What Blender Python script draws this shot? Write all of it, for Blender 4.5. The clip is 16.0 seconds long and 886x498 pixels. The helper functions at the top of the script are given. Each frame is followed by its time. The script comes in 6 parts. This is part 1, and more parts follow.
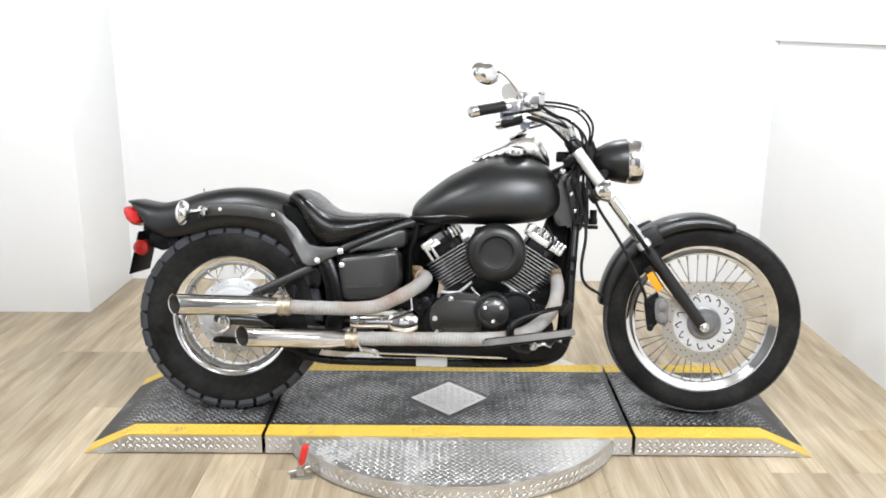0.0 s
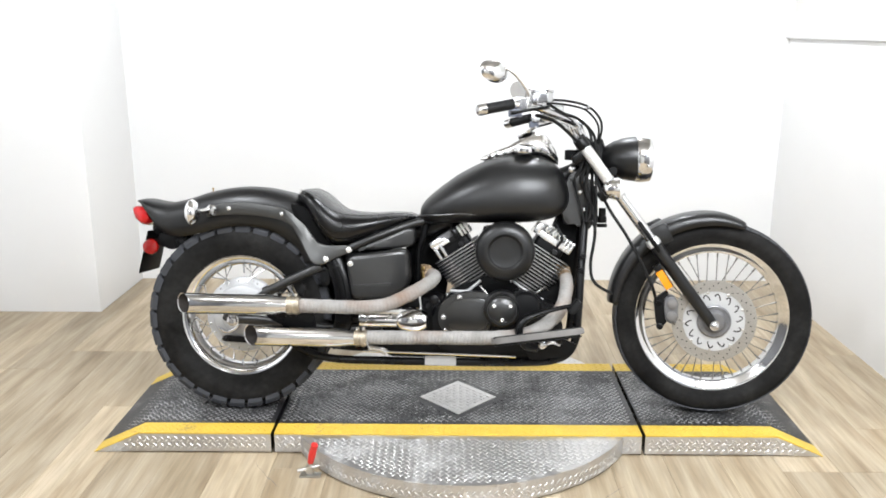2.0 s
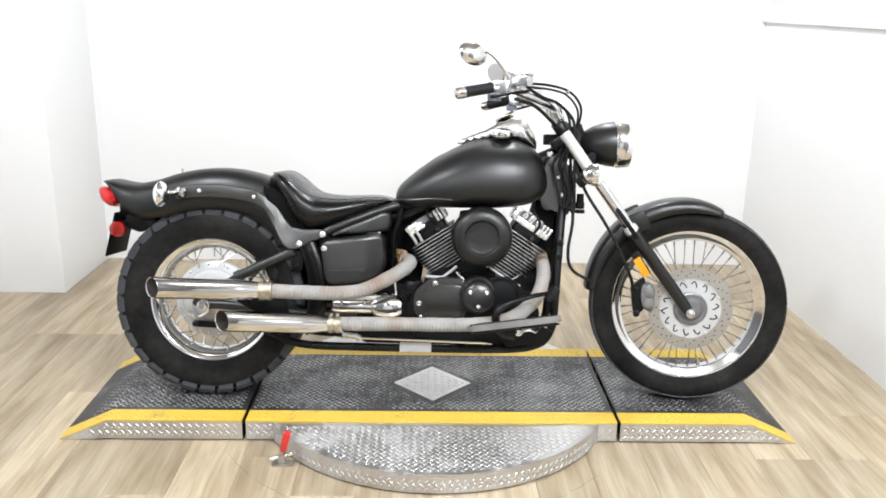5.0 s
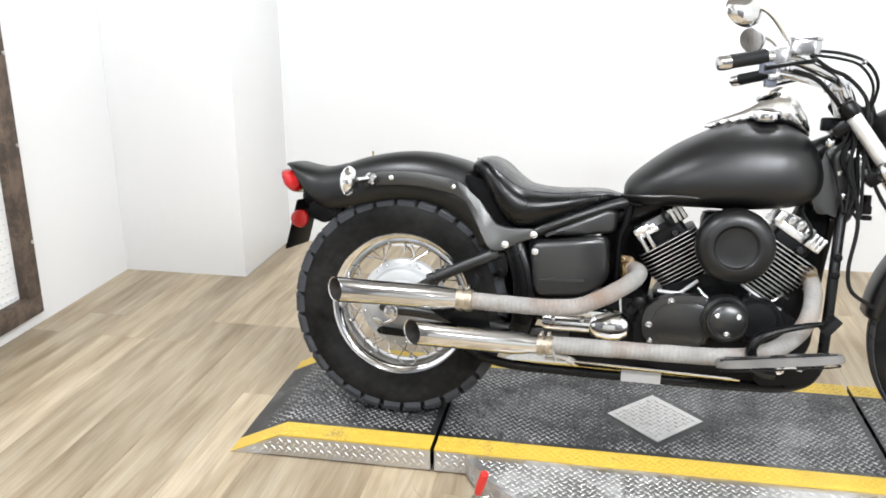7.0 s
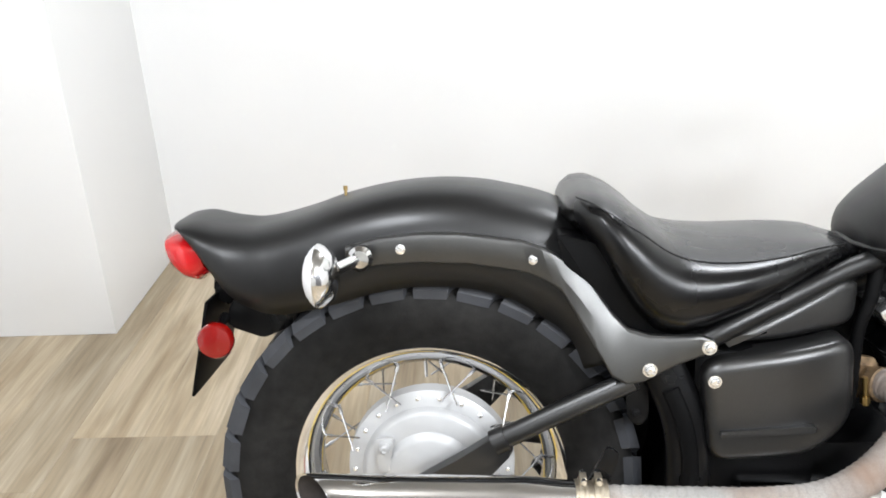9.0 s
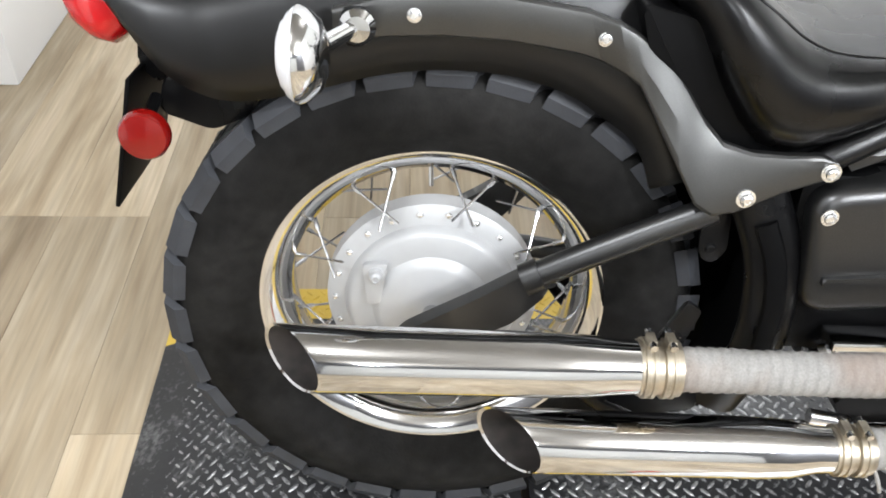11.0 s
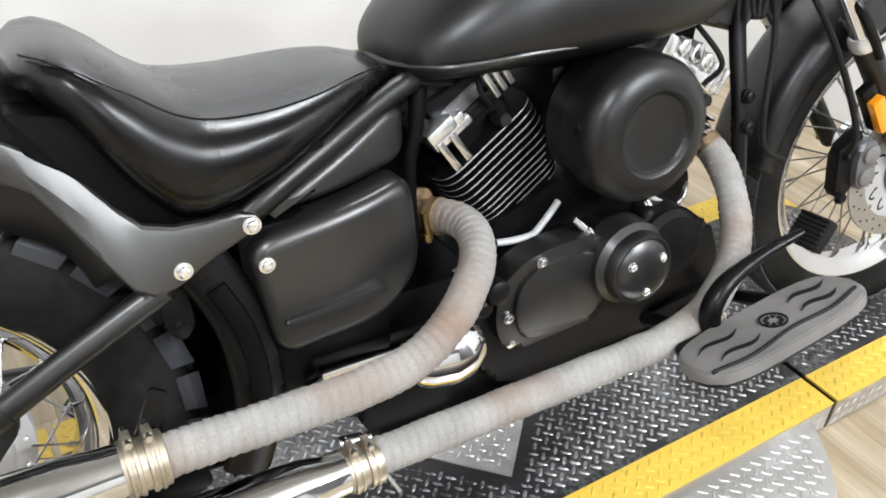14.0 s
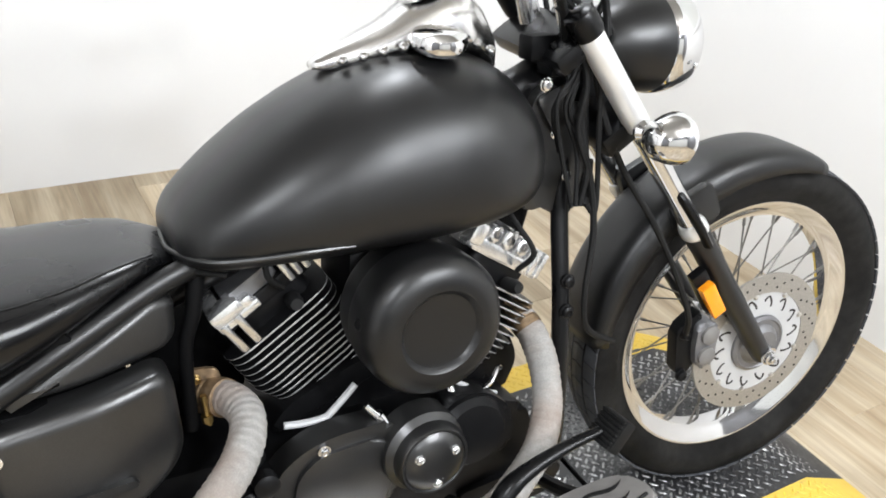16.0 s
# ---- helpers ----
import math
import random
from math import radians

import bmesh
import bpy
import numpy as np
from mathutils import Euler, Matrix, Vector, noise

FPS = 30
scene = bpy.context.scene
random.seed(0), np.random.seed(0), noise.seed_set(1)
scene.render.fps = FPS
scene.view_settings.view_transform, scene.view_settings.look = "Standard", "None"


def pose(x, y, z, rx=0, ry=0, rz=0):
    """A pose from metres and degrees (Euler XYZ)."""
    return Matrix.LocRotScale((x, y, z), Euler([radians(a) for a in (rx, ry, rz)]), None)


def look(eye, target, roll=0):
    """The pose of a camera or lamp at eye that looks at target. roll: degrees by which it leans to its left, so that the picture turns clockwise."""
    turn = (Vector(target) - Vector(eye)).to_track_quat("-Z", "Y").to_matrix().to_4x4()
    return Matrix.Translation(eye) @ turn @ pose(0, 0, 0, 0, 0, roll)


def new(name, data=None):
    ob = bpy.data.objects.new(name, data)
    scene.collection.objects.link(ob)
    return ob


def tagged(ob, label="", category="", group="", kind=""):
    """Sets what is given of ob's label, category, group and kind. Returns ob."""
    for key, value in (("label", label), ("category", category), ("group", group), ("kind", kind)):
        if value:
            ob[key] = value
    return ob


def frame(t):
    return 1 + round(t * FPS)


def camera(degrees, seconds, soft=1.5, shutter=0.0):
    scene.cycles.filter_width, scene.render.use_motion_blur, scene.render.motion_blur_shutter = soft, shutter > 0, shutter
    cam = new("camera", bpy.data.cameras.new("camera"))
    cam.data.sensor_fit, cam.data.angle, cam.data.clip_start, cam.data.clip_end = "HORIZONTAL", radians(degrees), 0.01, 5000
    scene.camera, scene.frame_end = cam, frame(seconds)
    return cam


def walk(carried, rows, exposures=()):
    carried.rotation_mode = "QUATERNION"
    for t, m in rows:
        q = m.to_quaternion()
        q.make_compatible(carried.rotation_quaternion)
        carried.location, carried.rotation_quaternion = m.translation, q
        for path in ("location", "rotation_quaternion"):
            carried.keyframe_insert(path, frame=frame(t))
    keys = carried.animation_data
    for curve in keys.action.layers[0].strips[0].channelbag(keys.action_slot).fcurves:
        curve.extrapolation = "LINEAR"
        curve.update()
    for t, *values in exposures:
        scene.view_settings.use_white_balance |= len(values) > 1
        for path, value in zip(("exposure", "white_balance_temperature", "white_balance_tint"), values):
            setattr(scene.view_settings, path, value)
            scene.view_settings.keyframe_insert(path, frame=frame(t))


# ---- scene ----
cam = camera(55.0, 16.0, soft=1.8)
PATH = [
    (0, (-0.063, -2.762, 1.366), (-0.067, -0.827, 0.861), 0.3),
    (0.5, (-0.06, -2.766, 1.363), (-0.064, -0.831, 0.859), 0.1),
    (1, (-0.063, -2.763, 1.361), (-0.071, -0.83, 0.847), 0.0),
    (1.5, (-0.06, -2.757, 1.363), (-0.074, -0.826, 0.844), -0.1),
    (2, (-0.059, -2.76, 1.359), (-0.086, -0.825, 0.855), -0.0),
    (2.5, (-0.05, -2.752, 1.369), (-0.06, -0.813, 0.877), -0.4),
    (3, (-0.057, -2.739, 1.366), (-0.043, -0.804, 0.859), 0.4),
    (3.5, (-0.063, -2.718, 1.362), (-0.05, -0.791, 0.827), 0.4),
    (5.8, (-0.132, -2.698, 1.38), (-0.058, -0.786, 0.796), 0.9),
    (6, (-0.155, -2.673, 1.352), (-0.137, -0.768, 0.744), -2.2),
    (6.5, (-0.182, -2.535, 1.301), (-0.239, -0.658, 0.612), -1.5),
    (7, (-0.252, -2.238, 1.307), (-0.597, -0.365, 0.697), -0.0),
    (7.5, (-0.456, -1.961, 1.297), (-0.86, -0.092, 0.712), -2.5),
    (8, (-0.58, -1.644, 1.276), (-0.747, 0.197, 0.513), -4.7),
    (8.2, (-0.608, -1.497, 1.267), (-0.773, 0.358, 0.54), -4.0),
    (10.3, (-0.827, -0.706, 1.2), (-0.716, 0.971, 0.115), 0.4),
    (10.5, (-0.82, -0.699, 1.189), (-0.734, 0.951, 0.063), -0.0),
    (11, (-0.823, -0.711, 1.129), (-0.74, 0.794, -0.186), 2.3),
    (11.5, (-0.836, -0.738, 1.084), (-0.7, 0.609, -0.388), 5.9),
    (12, (-0.812, -0.749, 1.092), (-0.642, 0.666, -0.312), 4.0),
    (12.5, (-0.759, -0.753, 1.108), (-0.482, 0.687, -0.252), 1.4),
    (13, (-0.718, -0.77, 1.119), (-0.142, 0.681, -0.132), 2.6),
    (13.5, (-0.684, -0.772, 1.12), (0.063, 0.639, -0.084), 2.6),
    (14, (-0.634, -0.773, 1.144), (0.244, 0.609, -0.004), 2.4),
    (14.5, (-0.589, -0.803, 1.164), (0.43, 0.572, 0.13), 3.4),
    (15, (-0.574, -0.811, 1.197), (0.419, 0.519, 0.08), 1.2),
    (15.5, (-0.52, -0.829, 1.215), (0.549, 0.415, 0.071), 2.4),
    (16, (-0.369, -0.819, 1.283), (0.563, 0.631, 0.269), 6.1),
]
walk(cam, [(t, look(eye, target, roll)) for t, eye, target, roll in PATH])

# ---- light, exposure ----
world = bpy.data.worlds.new("world")
scene.world = world
world.use_nodes = True
world.node_tree.nodes["Background"].inputs[0].default_value = (0.85, 0.9, 1.0, 1)
world.node_tree.nodes["Background"].inputs[1].default_value = 0.3
EXPOSURE = 0.0
scene.view_settings.exposure = EXPOSURE

ROOM_X0, ROOM_X1, ROOM_Y0, ROOM_Y1, ROOM_H = -2.388, 1.665, -5.2, 1.785, 2.75
PILLAR_X, PILLAR_Y = -1.80, 1.20
LAMPS = [(0.45, -1.75, 104), (1.20, -1.75, 100), (0.45, -2.65, 104), (1.20, -2.65, 100), (0.50, 1.05, 70), (-1.35, -1.0, 112), (-1.2, -3.2, 76)]
LAMP_DROP = 0.34
for lx, ly, watts in LAMPS:
    lamp = bpy.data.lights.new("globe_lamp", "POINT")
    lamp.shadow_soft_size = 0.085
    lamp.energy, lamp.color = watts, (0.90, 0.94, 1.0)
    ob = new("lamp", lamp)
    ob.location = (lx, ly, ROOM_H - LAMP_DROP)


# ---- materials ----
def material(name, color, rough=0.5, metal=0.0, grain=0.0, grain_scale=60.0, bump=0.0, bump_scale=200.0,
             stain=0.0, stain_scale=4.0, coat=0.0, per_piece=0.0, spec=0.5, rough_var=0.0):
    """A node material: base colour with fine grain and broad stains, roughness variation and fine relief."""
    m = bpy.data.materials.new(name)
    m.use_nodes = True
    nt = m.node_tree
    p = nt.nodes["Principled BSDF"]
    p.inputs["Roughness"].default_value = rough
    p.inputs["Metallic"].default_value = metal
    p.inputs["Coat Weight"].default_value = coat
    p.inputs["Specular IOR Level"].default_value = spec
    co = nt.nodes.new("ShaderNodeTexCoord")
    col = nt.nodes.new("ShaderNodeRGB")
    col.outputs[0].default_value = (*color, 1)
    out = col.outputs[0]

    def noise_node(scale, detail=4.0):
        n = nt.nodes.new("ShaderNodeTexNoise")
        n.inputs["Scale"].default_value = scale
        n.inputs["Detail"].default_value = detail
        nt.links.new(co.outputs["Object"], n.inputs["Vector"])
        return n

    def vary(out, fac, low, high):
        ramp = nt.nodes.new("ShaderNodeMapRange")
        ramp.inputs["From Min"].default_value, ramp.inputs["From Max"].default_value = 0.25, 0.75
        ramp.inputs["To Min"].default_value, ramp.inputs["To Max"].default_value = low, high
        nt.links.new(fac, ramp.inputs["Value"])
        mul = nt.nodes.new("ShaderNodeVectorMath")
        mul.operation = "SCALE"
        nt.links.new(out, mul.inputs[0])
        nt.links.new(ramp.outputs[0], mul.inputs["Scale"])
        return mul.outputs[0]

    if grain:
        out = vary(out, noise_node(grain_scale).outputs["Fac"], 1 - grain, 1 + grain)
    if stain:
        out = vary(out, noise_node(stain_scale, 6).outputs["Fac"], 1 - stain, 1 + stain)
    if per_piece:
        info = nt.nodes.new("ShaderNodeObjectInfo")
        ramp = nt.nodes.new("ShaderNodeMapRange")
        ramp.inputs["To Min"].default_value, ramp.inputs["To Max"].default_value = 1 - per_piece, 1 + per_piece
        nt.links.new(info.outputs["Random"], ramp.inputs["Value"])
        mul = nt.nodes.new("ShaderNodeVectorMath")
        mul.operation = "SCALE"
        nt.links.new(out, mul.inputs[0])
        nt.links.new(ramp.outputs[0], mul.inputs["Scale"])
        out = mul.outputs[0]
    nt.links.new(out, p.inputs["Base Color"])
    if rough_var:
        n = noise_node(9.0, 5)
        ramp = nt.nodes.new("ShaderNodeMapRange")
        ramp.inputs["From Min"].default_value, ramp.inputs["From Max"].default_value = 0.3, 0.7
        ramp.inputs["To Min"].default_value, ramp.inputs["To Max"].default_value = max(0.02, rough - rough_var), rough + rough_var
        nt.links.new(n.outputs["Fac"], ramp.inputs["Value"])
        nt.links.new(ramp.outputs[0], p.inputs["Roughness"])
    if bump:
        n = noise_node(bump_scale, 3)
        b = nt.nodes.new("ShaderNodeBump")
        b.inputs["Strength"].default_value = bump
        b.inputs["Distance"].default_value = 0.002
        nt.links.new(n.outputs["Fac"], b.inputs["Height"])
        nt.links.new(b.outputs[0], p.inputs["Normal"])
    return m


WALL = material("white_wall_paint", (0.68, 0.68, 0.675), 0.6, bump=0.08, bump_scale=90, stain=0.02, stain_scale=1.5)
# Unseen far half of the room: its dimness is put into this colour.
FAR_DIM = material("grey_wall", (0.12, 0.12, 0.125), 0.7, stain=0.05, stain_scale=2)
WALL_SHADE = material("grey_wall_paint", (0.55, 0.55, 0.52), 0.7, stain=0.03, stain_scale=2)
FAR_FLOOR = material("dark_carpet", (0.03, 0.03, 0.032), 0.85, grain=0.3, grain_scale=200, bump=0.3, bump_scale=300)
# Unseen ceiling: beige darkened to cut bounce light and deepen the blacks.
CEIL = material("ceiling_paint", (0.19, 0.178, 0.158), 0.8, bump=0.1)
SATIN = material("satin_black_paint", (0.0035, 0.0035, 0.0037), 0.365, spec=0.45, grain=0.12, grain_scale=900, bump=0.02, bump_scale=1500,
                 stain=0.08, stain_scale=6, rough_var=0.05)
STRUT_METAL = material("dark_satin_metal", (0.092, 0.092, 0.090), 0.38, metal=0.9, grain=0.1, grain_scale=900, stain=0.1, stain_scale=8, rough_var=0.05)
SEMI_GLOSS = material("semi_gloss_black_metal", (0.068, 0.068, 0.068), 0.35, metal=0.9, grain=0.1, grain_scale=900, stain=0.1, stain_scale=8, rough_var=0.05)
FRAME_BLACK = material("black_frame_paint", (0.003, 0.003, 0.0033), 0.30, spec=0.22, stain=0.2, stain_scale=20, rough_var=0.08)
CAST_BLACK = material("black_cast_metal", (0.004, 0.004, 0.0044), 0.42, spec=0.16, bump=0.06, bump_scale=700, stain=0.15, stain_scale=15, rough_var=0.06)
PLASTIC = material("black_plastic", (0.0022, 0.0022, 0.0024), 0.5, spec=0.08, bump=0.05, bump_scale=600)
RUBBER = material("tyre_rubber", (0.012, 0.0116, 0.0112), 0.6, bump=0.2, bump_scale=300, stain=0.6, stain_scale=9, spec=0.07, grain=0.3, grain_scale=60)
# The blocks' blue-grey sheen of light is put into this colour.
TREAD = material("dusty_tread_rubber", (0.034, 0.036, 0.041), 0.55, bump=0.15, bump_scale=400, stain=0.35, stain_scale=14, spec=0.3)
LEATHER = material("black_leather", (0.0018, 0.0018, 0.0021), 0.26, spec=0.36, bump=0.05, bump_scale=420, rough_var=0.06)
CHROME = material("chrome", (0.68, 0.68, 0.685), 0.07, metal=1.0, stain=0.06, stain_scale=18, rough_var=0.03)
CHROME_DULL = material("dull_chrome", (0.62, 0.62, 0.63), 0.2, metal=1.0, stain=0.15, stain_scale=25, rough_var=0.06)
STEEL = material("brushed_steel", (0.50, 0.49, 0.47), 0.34, metal=1.0, grain=0.1, grain_scale=300, rough_var=0.08)
DISC = material("brake_disc_steel", (0.33, 0.315, 0.29), 0.42, metal=0.7, grain=0.12, grain_scale=200, rough_var=0.06)
ALLOY = material("silver_painted_alloy", (0.40, 0.403, 0.405), 0.42, metal=0.12, stain=0.06, stain_scale=20, bump=0.03, bump_scale=500)
FIN_EDGE = material("machined_fin_edge", (0.40, 0.40, 0.395), 0.4, metal=0.5, stain=0.2, stain_scale=40)
PALE_CLAMP = material("pale_clamp_metal", (0.44, 0.39, 0.31), 0.42, metal=0.9, stain=0.35, stain_scale=60)
RUST = material("rusty_brass_clamp", (0.19, 0.13, 0.075), 0.5, metal=0.6, stain=0.6, stain_scale=80)
# Soot inside the pipes; also the painted shade under the platform and in holes.
SOOT_SHADE = material("sooty_pipe_inside", (0.02, 0.016, 0.014), 0.9, stain=0.5, stain_scale=60)
GREY_RUBBER = material("worn_grey_rubber", (0.13, 0.124, 0.118), 0.7, stain=0.3, stain_scale=14, bump=0.1)
DARK_RUBBER = material("dark_rubber", (0.006, 0.006, 0.006), 0.6, spec=0.2)
BOLT = material("bright_bolt_steel", (0.86, 0.86, 0.85), 0.22, metal=0.9, stain=0.08, stain_scale=90)
RED = material("red_handle_plastic", (0.62, 0.03, 0.025), 0.4)
GREY_TAPE = material("pale_grey_tape", (0.42, 0.42, 0.42), 0.5, stain=0.1, stain_scale=30)
BLUE_GREY = material("grey_switch_plastic", (0.10, 0.11, 0.14), 0.4)
HEAD_METAL = material("polished_head_alloy", (0.74, 0.74, 0.735), 0.27, metal=0.85, stain=0.12, stain_scale=30, rough_var=0.08)
SHROUD = material("satin_aluminium", (0.70, 0.70, 0.69), 0.34, metal=0.6, stain=0.06, stain_scale=25)
CONSOLE_CHROME = material("soft_chrome", (0.76, 0.75, 0.74), 0.24, metal=1.0, rough_var=0.05)
SPOKE_STEEL = material("dull_spoke_steel", (0.20, 0.195, 0.185), 0.4, metal=0.9, stain=0.3, stain_scale=40)
BRASS = material("brass", (0.36, 0.26, 0.11), 0.35, metal=1.0)


def wrap_material():
    """Grey woven tape with brown heat stains."""
    m = material("grey_heat_wrap", (0.268, 0.259, 0.245), 0.9, grain=0.16, grain_scale=420, bump=0.5, bump_scale=700, stain=0.22, stain_scale=14)
    nt = m.node_tree
    p = nt.nodes["Principled BSDF"]
    src = p.inputs["Base Color"].links[0].from_socket
    co = nt.nodes.new("ShaderNodeTexCoord")
    n = nt.nodes.new("ShaderNodeTexNoise")
    n.inputs["Scale"].default_value, n.inputs["Detail"].default_value = 8.0, 7
    nt.links.new(co.outputs["Object"], n.inputs["Vector"])
    r = nt.nodes.new("ShaderNodeMapRange")
    r.inputs["From Min"].default_value, r.inputs["From Max"].default_value = 0.47, 0.72
    r.inputs["To Max"].default_value = 0.88
    nt.links.new(n.outputs["Fac"], r.inputs["Value"])
    mix = nt.nodes.new("ShaderNodeMix")
    mix.data_type = "RGBA"
    mix.inputs["B"].default_value = (0.185, 0.124, 0.090, 1)
    nt.links.new(r.outputs[0], mix.inputs["Factor"])
    nt.links.new(src, mix.inputs["A"])
    nt.links.new(mix.outputs["Result"], p.inputs["Base Color"])
    return m


WRAP = wrap_material()


def lens_material(name, color, rough=0.12, trans=0.55):
    m = material(name, color, rough, coat=0.4)
    p = m.node_tree.nodes["Principled BSDF"]
    p.inputs["Transmission Weight"].default_value = trans
    p.inputs["IOR"].default_value = 1.49
    return m


RED_LENS = lens_material("red_lens", (0.50, 0.008, 0.010), trans=0.15)
REFLECTOR = lens_material("red_orange_reflector", (0.20, 0.004, 0.003), trans=0.1)
AMBER = lens_material("amber_reflector", (0.74, 0.26, 0.008), trans=0.1)
CLEAR = lens_material("clear_lens", (0.86, 0.87, 0.89), 0.14, 0.30)


def wood_floor_material():
    m = bpy.data.materials.new("oak_vinyl_plank")
    m.use_nodes = True
    nt = m.node_tree
    p = nt.nodes["Principled BSDF"]
    p.inputs["Roughness"].default_value = 0.42
    co = nt.nodes.new("ShaderNodeTexCoord")
    info = nt.nodes.new("ShaderNodeObjectInfo")
    shift = nt.nodes.new("ShaderNodeVectorMath")
    shift.operation = "SCALE"
    comb = nt.nodes.new("ShaderNodeCombineXYZ")
    for k in range(3):
        nt.links.new(info.outputs["Random"], comb.inputs[k])
    nt.links.new(comb.outputs[0], shift.inputs[0])
    shift.inputs["Scale"].default_value = 37.0
    add = nt.nodes.new("ShaderNodeVectorMath")
    nt.links.new(co.outputs["Object"], add.inputs[0])
    nt.links.new(shift.outputs[0], add.inputs[1])
    mp = nt.nodes.new("ShaderNodeMapping")
    mp.inputs["Scale"].default_value = (15.0, 1.7, 8.0)
    nt.links.new(add.outputs[0], mp.inputs["Vector"])
    broad = nt.nodes.new("ShaderNodeTexNoise")
    broad.inputs["Scale"].default_value, broad.inputs["Detail"].default_value = 1.3, 7
    broad.inputs["Distortion"].default_value = 0.35
    nt.links.new(mp.outputs[0], broad.inputs["Vector"])
    mp2 = nt.nodes.new("ShaderNodeMapping")
    mp2.inputs["Scale"].default_value = (130.0, 5.0, 40.0)
    nt.links.new(add.outputs[0], mp2.inputs["Vector"])
    fine = nt.nodes.new("ShaderNodeTexNoise")
    fine.inputs["Scale"].default_value, fine.inputs["Detail"].default_value = 1.0, 9
    nt.links.new(mp2.outputs[0], fine.inputs["Vector"])
    ramp = nt.nodes.new("ShaderNodeValToRGB")
    e = ramp.color_ramp.elements
    e[0].position, e[0].color = 0.29, (0.262, 0.194, 0.118, 1)
    e[1].position, e[1].color = 0.66, (0.462, 0.385, 0.276, 1)
    mid = e.new(0.5)
    mid.color = (0.378, 0.304, 0.204, 1)
    nt.links.new(broad.outputs["Fac"], ramp.inputs["Fac"])
    r1 = nt.nodes.new("ShaderNodeMapRange")
    r1.inputs["From Min"].default_value, r1.inputs["From Max"].default_value = 0.3, 0.7
    r1.inputs["To Min"].default_value, r1.inputs["To Max"].default_value = 0.84, 1.12
    nt.links.new(fine.outputs["Fac"], r1.inputs["Value"])
    r2 = nt.nodes.new("ShaderNodeMapRange")
    r2.inputs["To Min"].default_value, r2.inputs["To Max"].default_value = 0.80, 1.13
    nt.links.new(info.outputs["Random"], r2.inputs["Value"])
    mul = nt.nodes.new("ShaderNodeMath")
    mul.operation = "MULTIPLY"
    nt.links.new(r1.outputs[0], mul.inputs[0])
    nt.links.new(r2.outputs[0], mul.inputs[1])
    sc = nt.nodes.new("ShaderNodeVectorMath")
    sc.operation = "SCALE"
    nt.links.new(ramp.outputs["Color"], sc.inputs[0])
    nt.links.new(mul.outputs[0], sc.inputs["Scale"])
    nt.links.new(sc.outputs[0], p.inputs["Base Color"])
    b = nt.nodes.new("ShaderNodeBump")
    b.inputs["Strength"].default_value, b.inputs["Distance"].default_value = 0.15, 0.001
    nt.links.new(fine.outputs["Fac"], b.inputs["Height"])
    nt.links.new(b.outputs[0], p.inputs["Normal"])
    return m


def worn_paint_material(name, paint, metal, amount, scale=7.0, rough=0.45, bare_metal=0.9):
    """Paint worn through to metal in patches and specks."""
    m = bpy.data.materials.new(name)
    m.use_nodes = True
    nt = m.node_tree
    p = nt.nodes["Principled BSDF"]
    co = nt.nodes.new("ShaderNodeTexCoord")
    a = nt.nodes.new("ShaderNodeTexNoise")
    a.inputs["Scale"].default_value, a.inputs["Detail"].default_value, a.inputs["Roughness"].default_value = scale, 8, 0.7
    nt.links.new(co.outputs["Object"], a.inputs["Vector"])
    f = nt.nodes.new("ShaderNodeTexNoise")
    f.inputs["Scale"].default_value, f.inputs["Detail"].default_value = scale * 22, 4
    nt.links.new(co.outputs["Object"], f.inputs["Vector"])
    mixf = nt.nodes.new("ShaderNodeMath")
    mixf.operation = "MULTIPLY_ADD"
    nt.links.new(f.outputs["Fac"], mixf.inputs[0])
    mixf.inputs[1].default_value = 0.45
    nt.links.new(a.outputs["Fac"], mixf.inputs[2])
    ramp = nt.nodes.new("ShaderNodeMapRange")
    ramp.inputs["From Min"].default_value = 0.86 - amount
    ramp.inputs["From Max"].default_value = 1.02 - amount
    nt.links.new(mixf.outputs[0], ramp.inputs["Value"])
    mix = nt.nodes.new("ShaderNodeMix")
    mix.data_type = "RGBA"
    mix.inputs["A"].default_value = (*paint, 1)
    mix.inputs["B"].default_value = (*metal, 1)
    nt.links.new(ramp.outputs[0], mix.inputs["Factor"])
    nt.links.new(mix.outputs["Result"], p.inputs["Base Color"])
    mm = nt.nodes.new("ShaderNodeMath")
    mm.operation = "MULTIPLY"
    nt.links.new(ramp.outputs[0], mm.inputs[0])
    mm.inputs[1].default_value = bare_metal
    nt.links.new(mm.outputs[0], p.inputs["Metallic"])
    rr = nt.nodes.new("ShaderNodeMapRange")
    rr.inputs["To Min"].default_value, rr.inputs["To Max"].default_value = rough - 0.12, rough + 0.12
    nt.links.new(f.outputs["Fac"], rr.inputs["Value"])
    nt.links.new(rr.outputs[0], p.inputs["Roughness"])
    b = nt.nodes.new("ShaderNodeBump")
    b.inputs["Strength"].default_value, b.inputs["Distance"].default_value = 0.2, 0.001
    nt.links.new(f.outputs["Fac"], b.inputs["Height"])
    nt.links.new(b.outputs[0], p.inputs["Normal"])
    return m


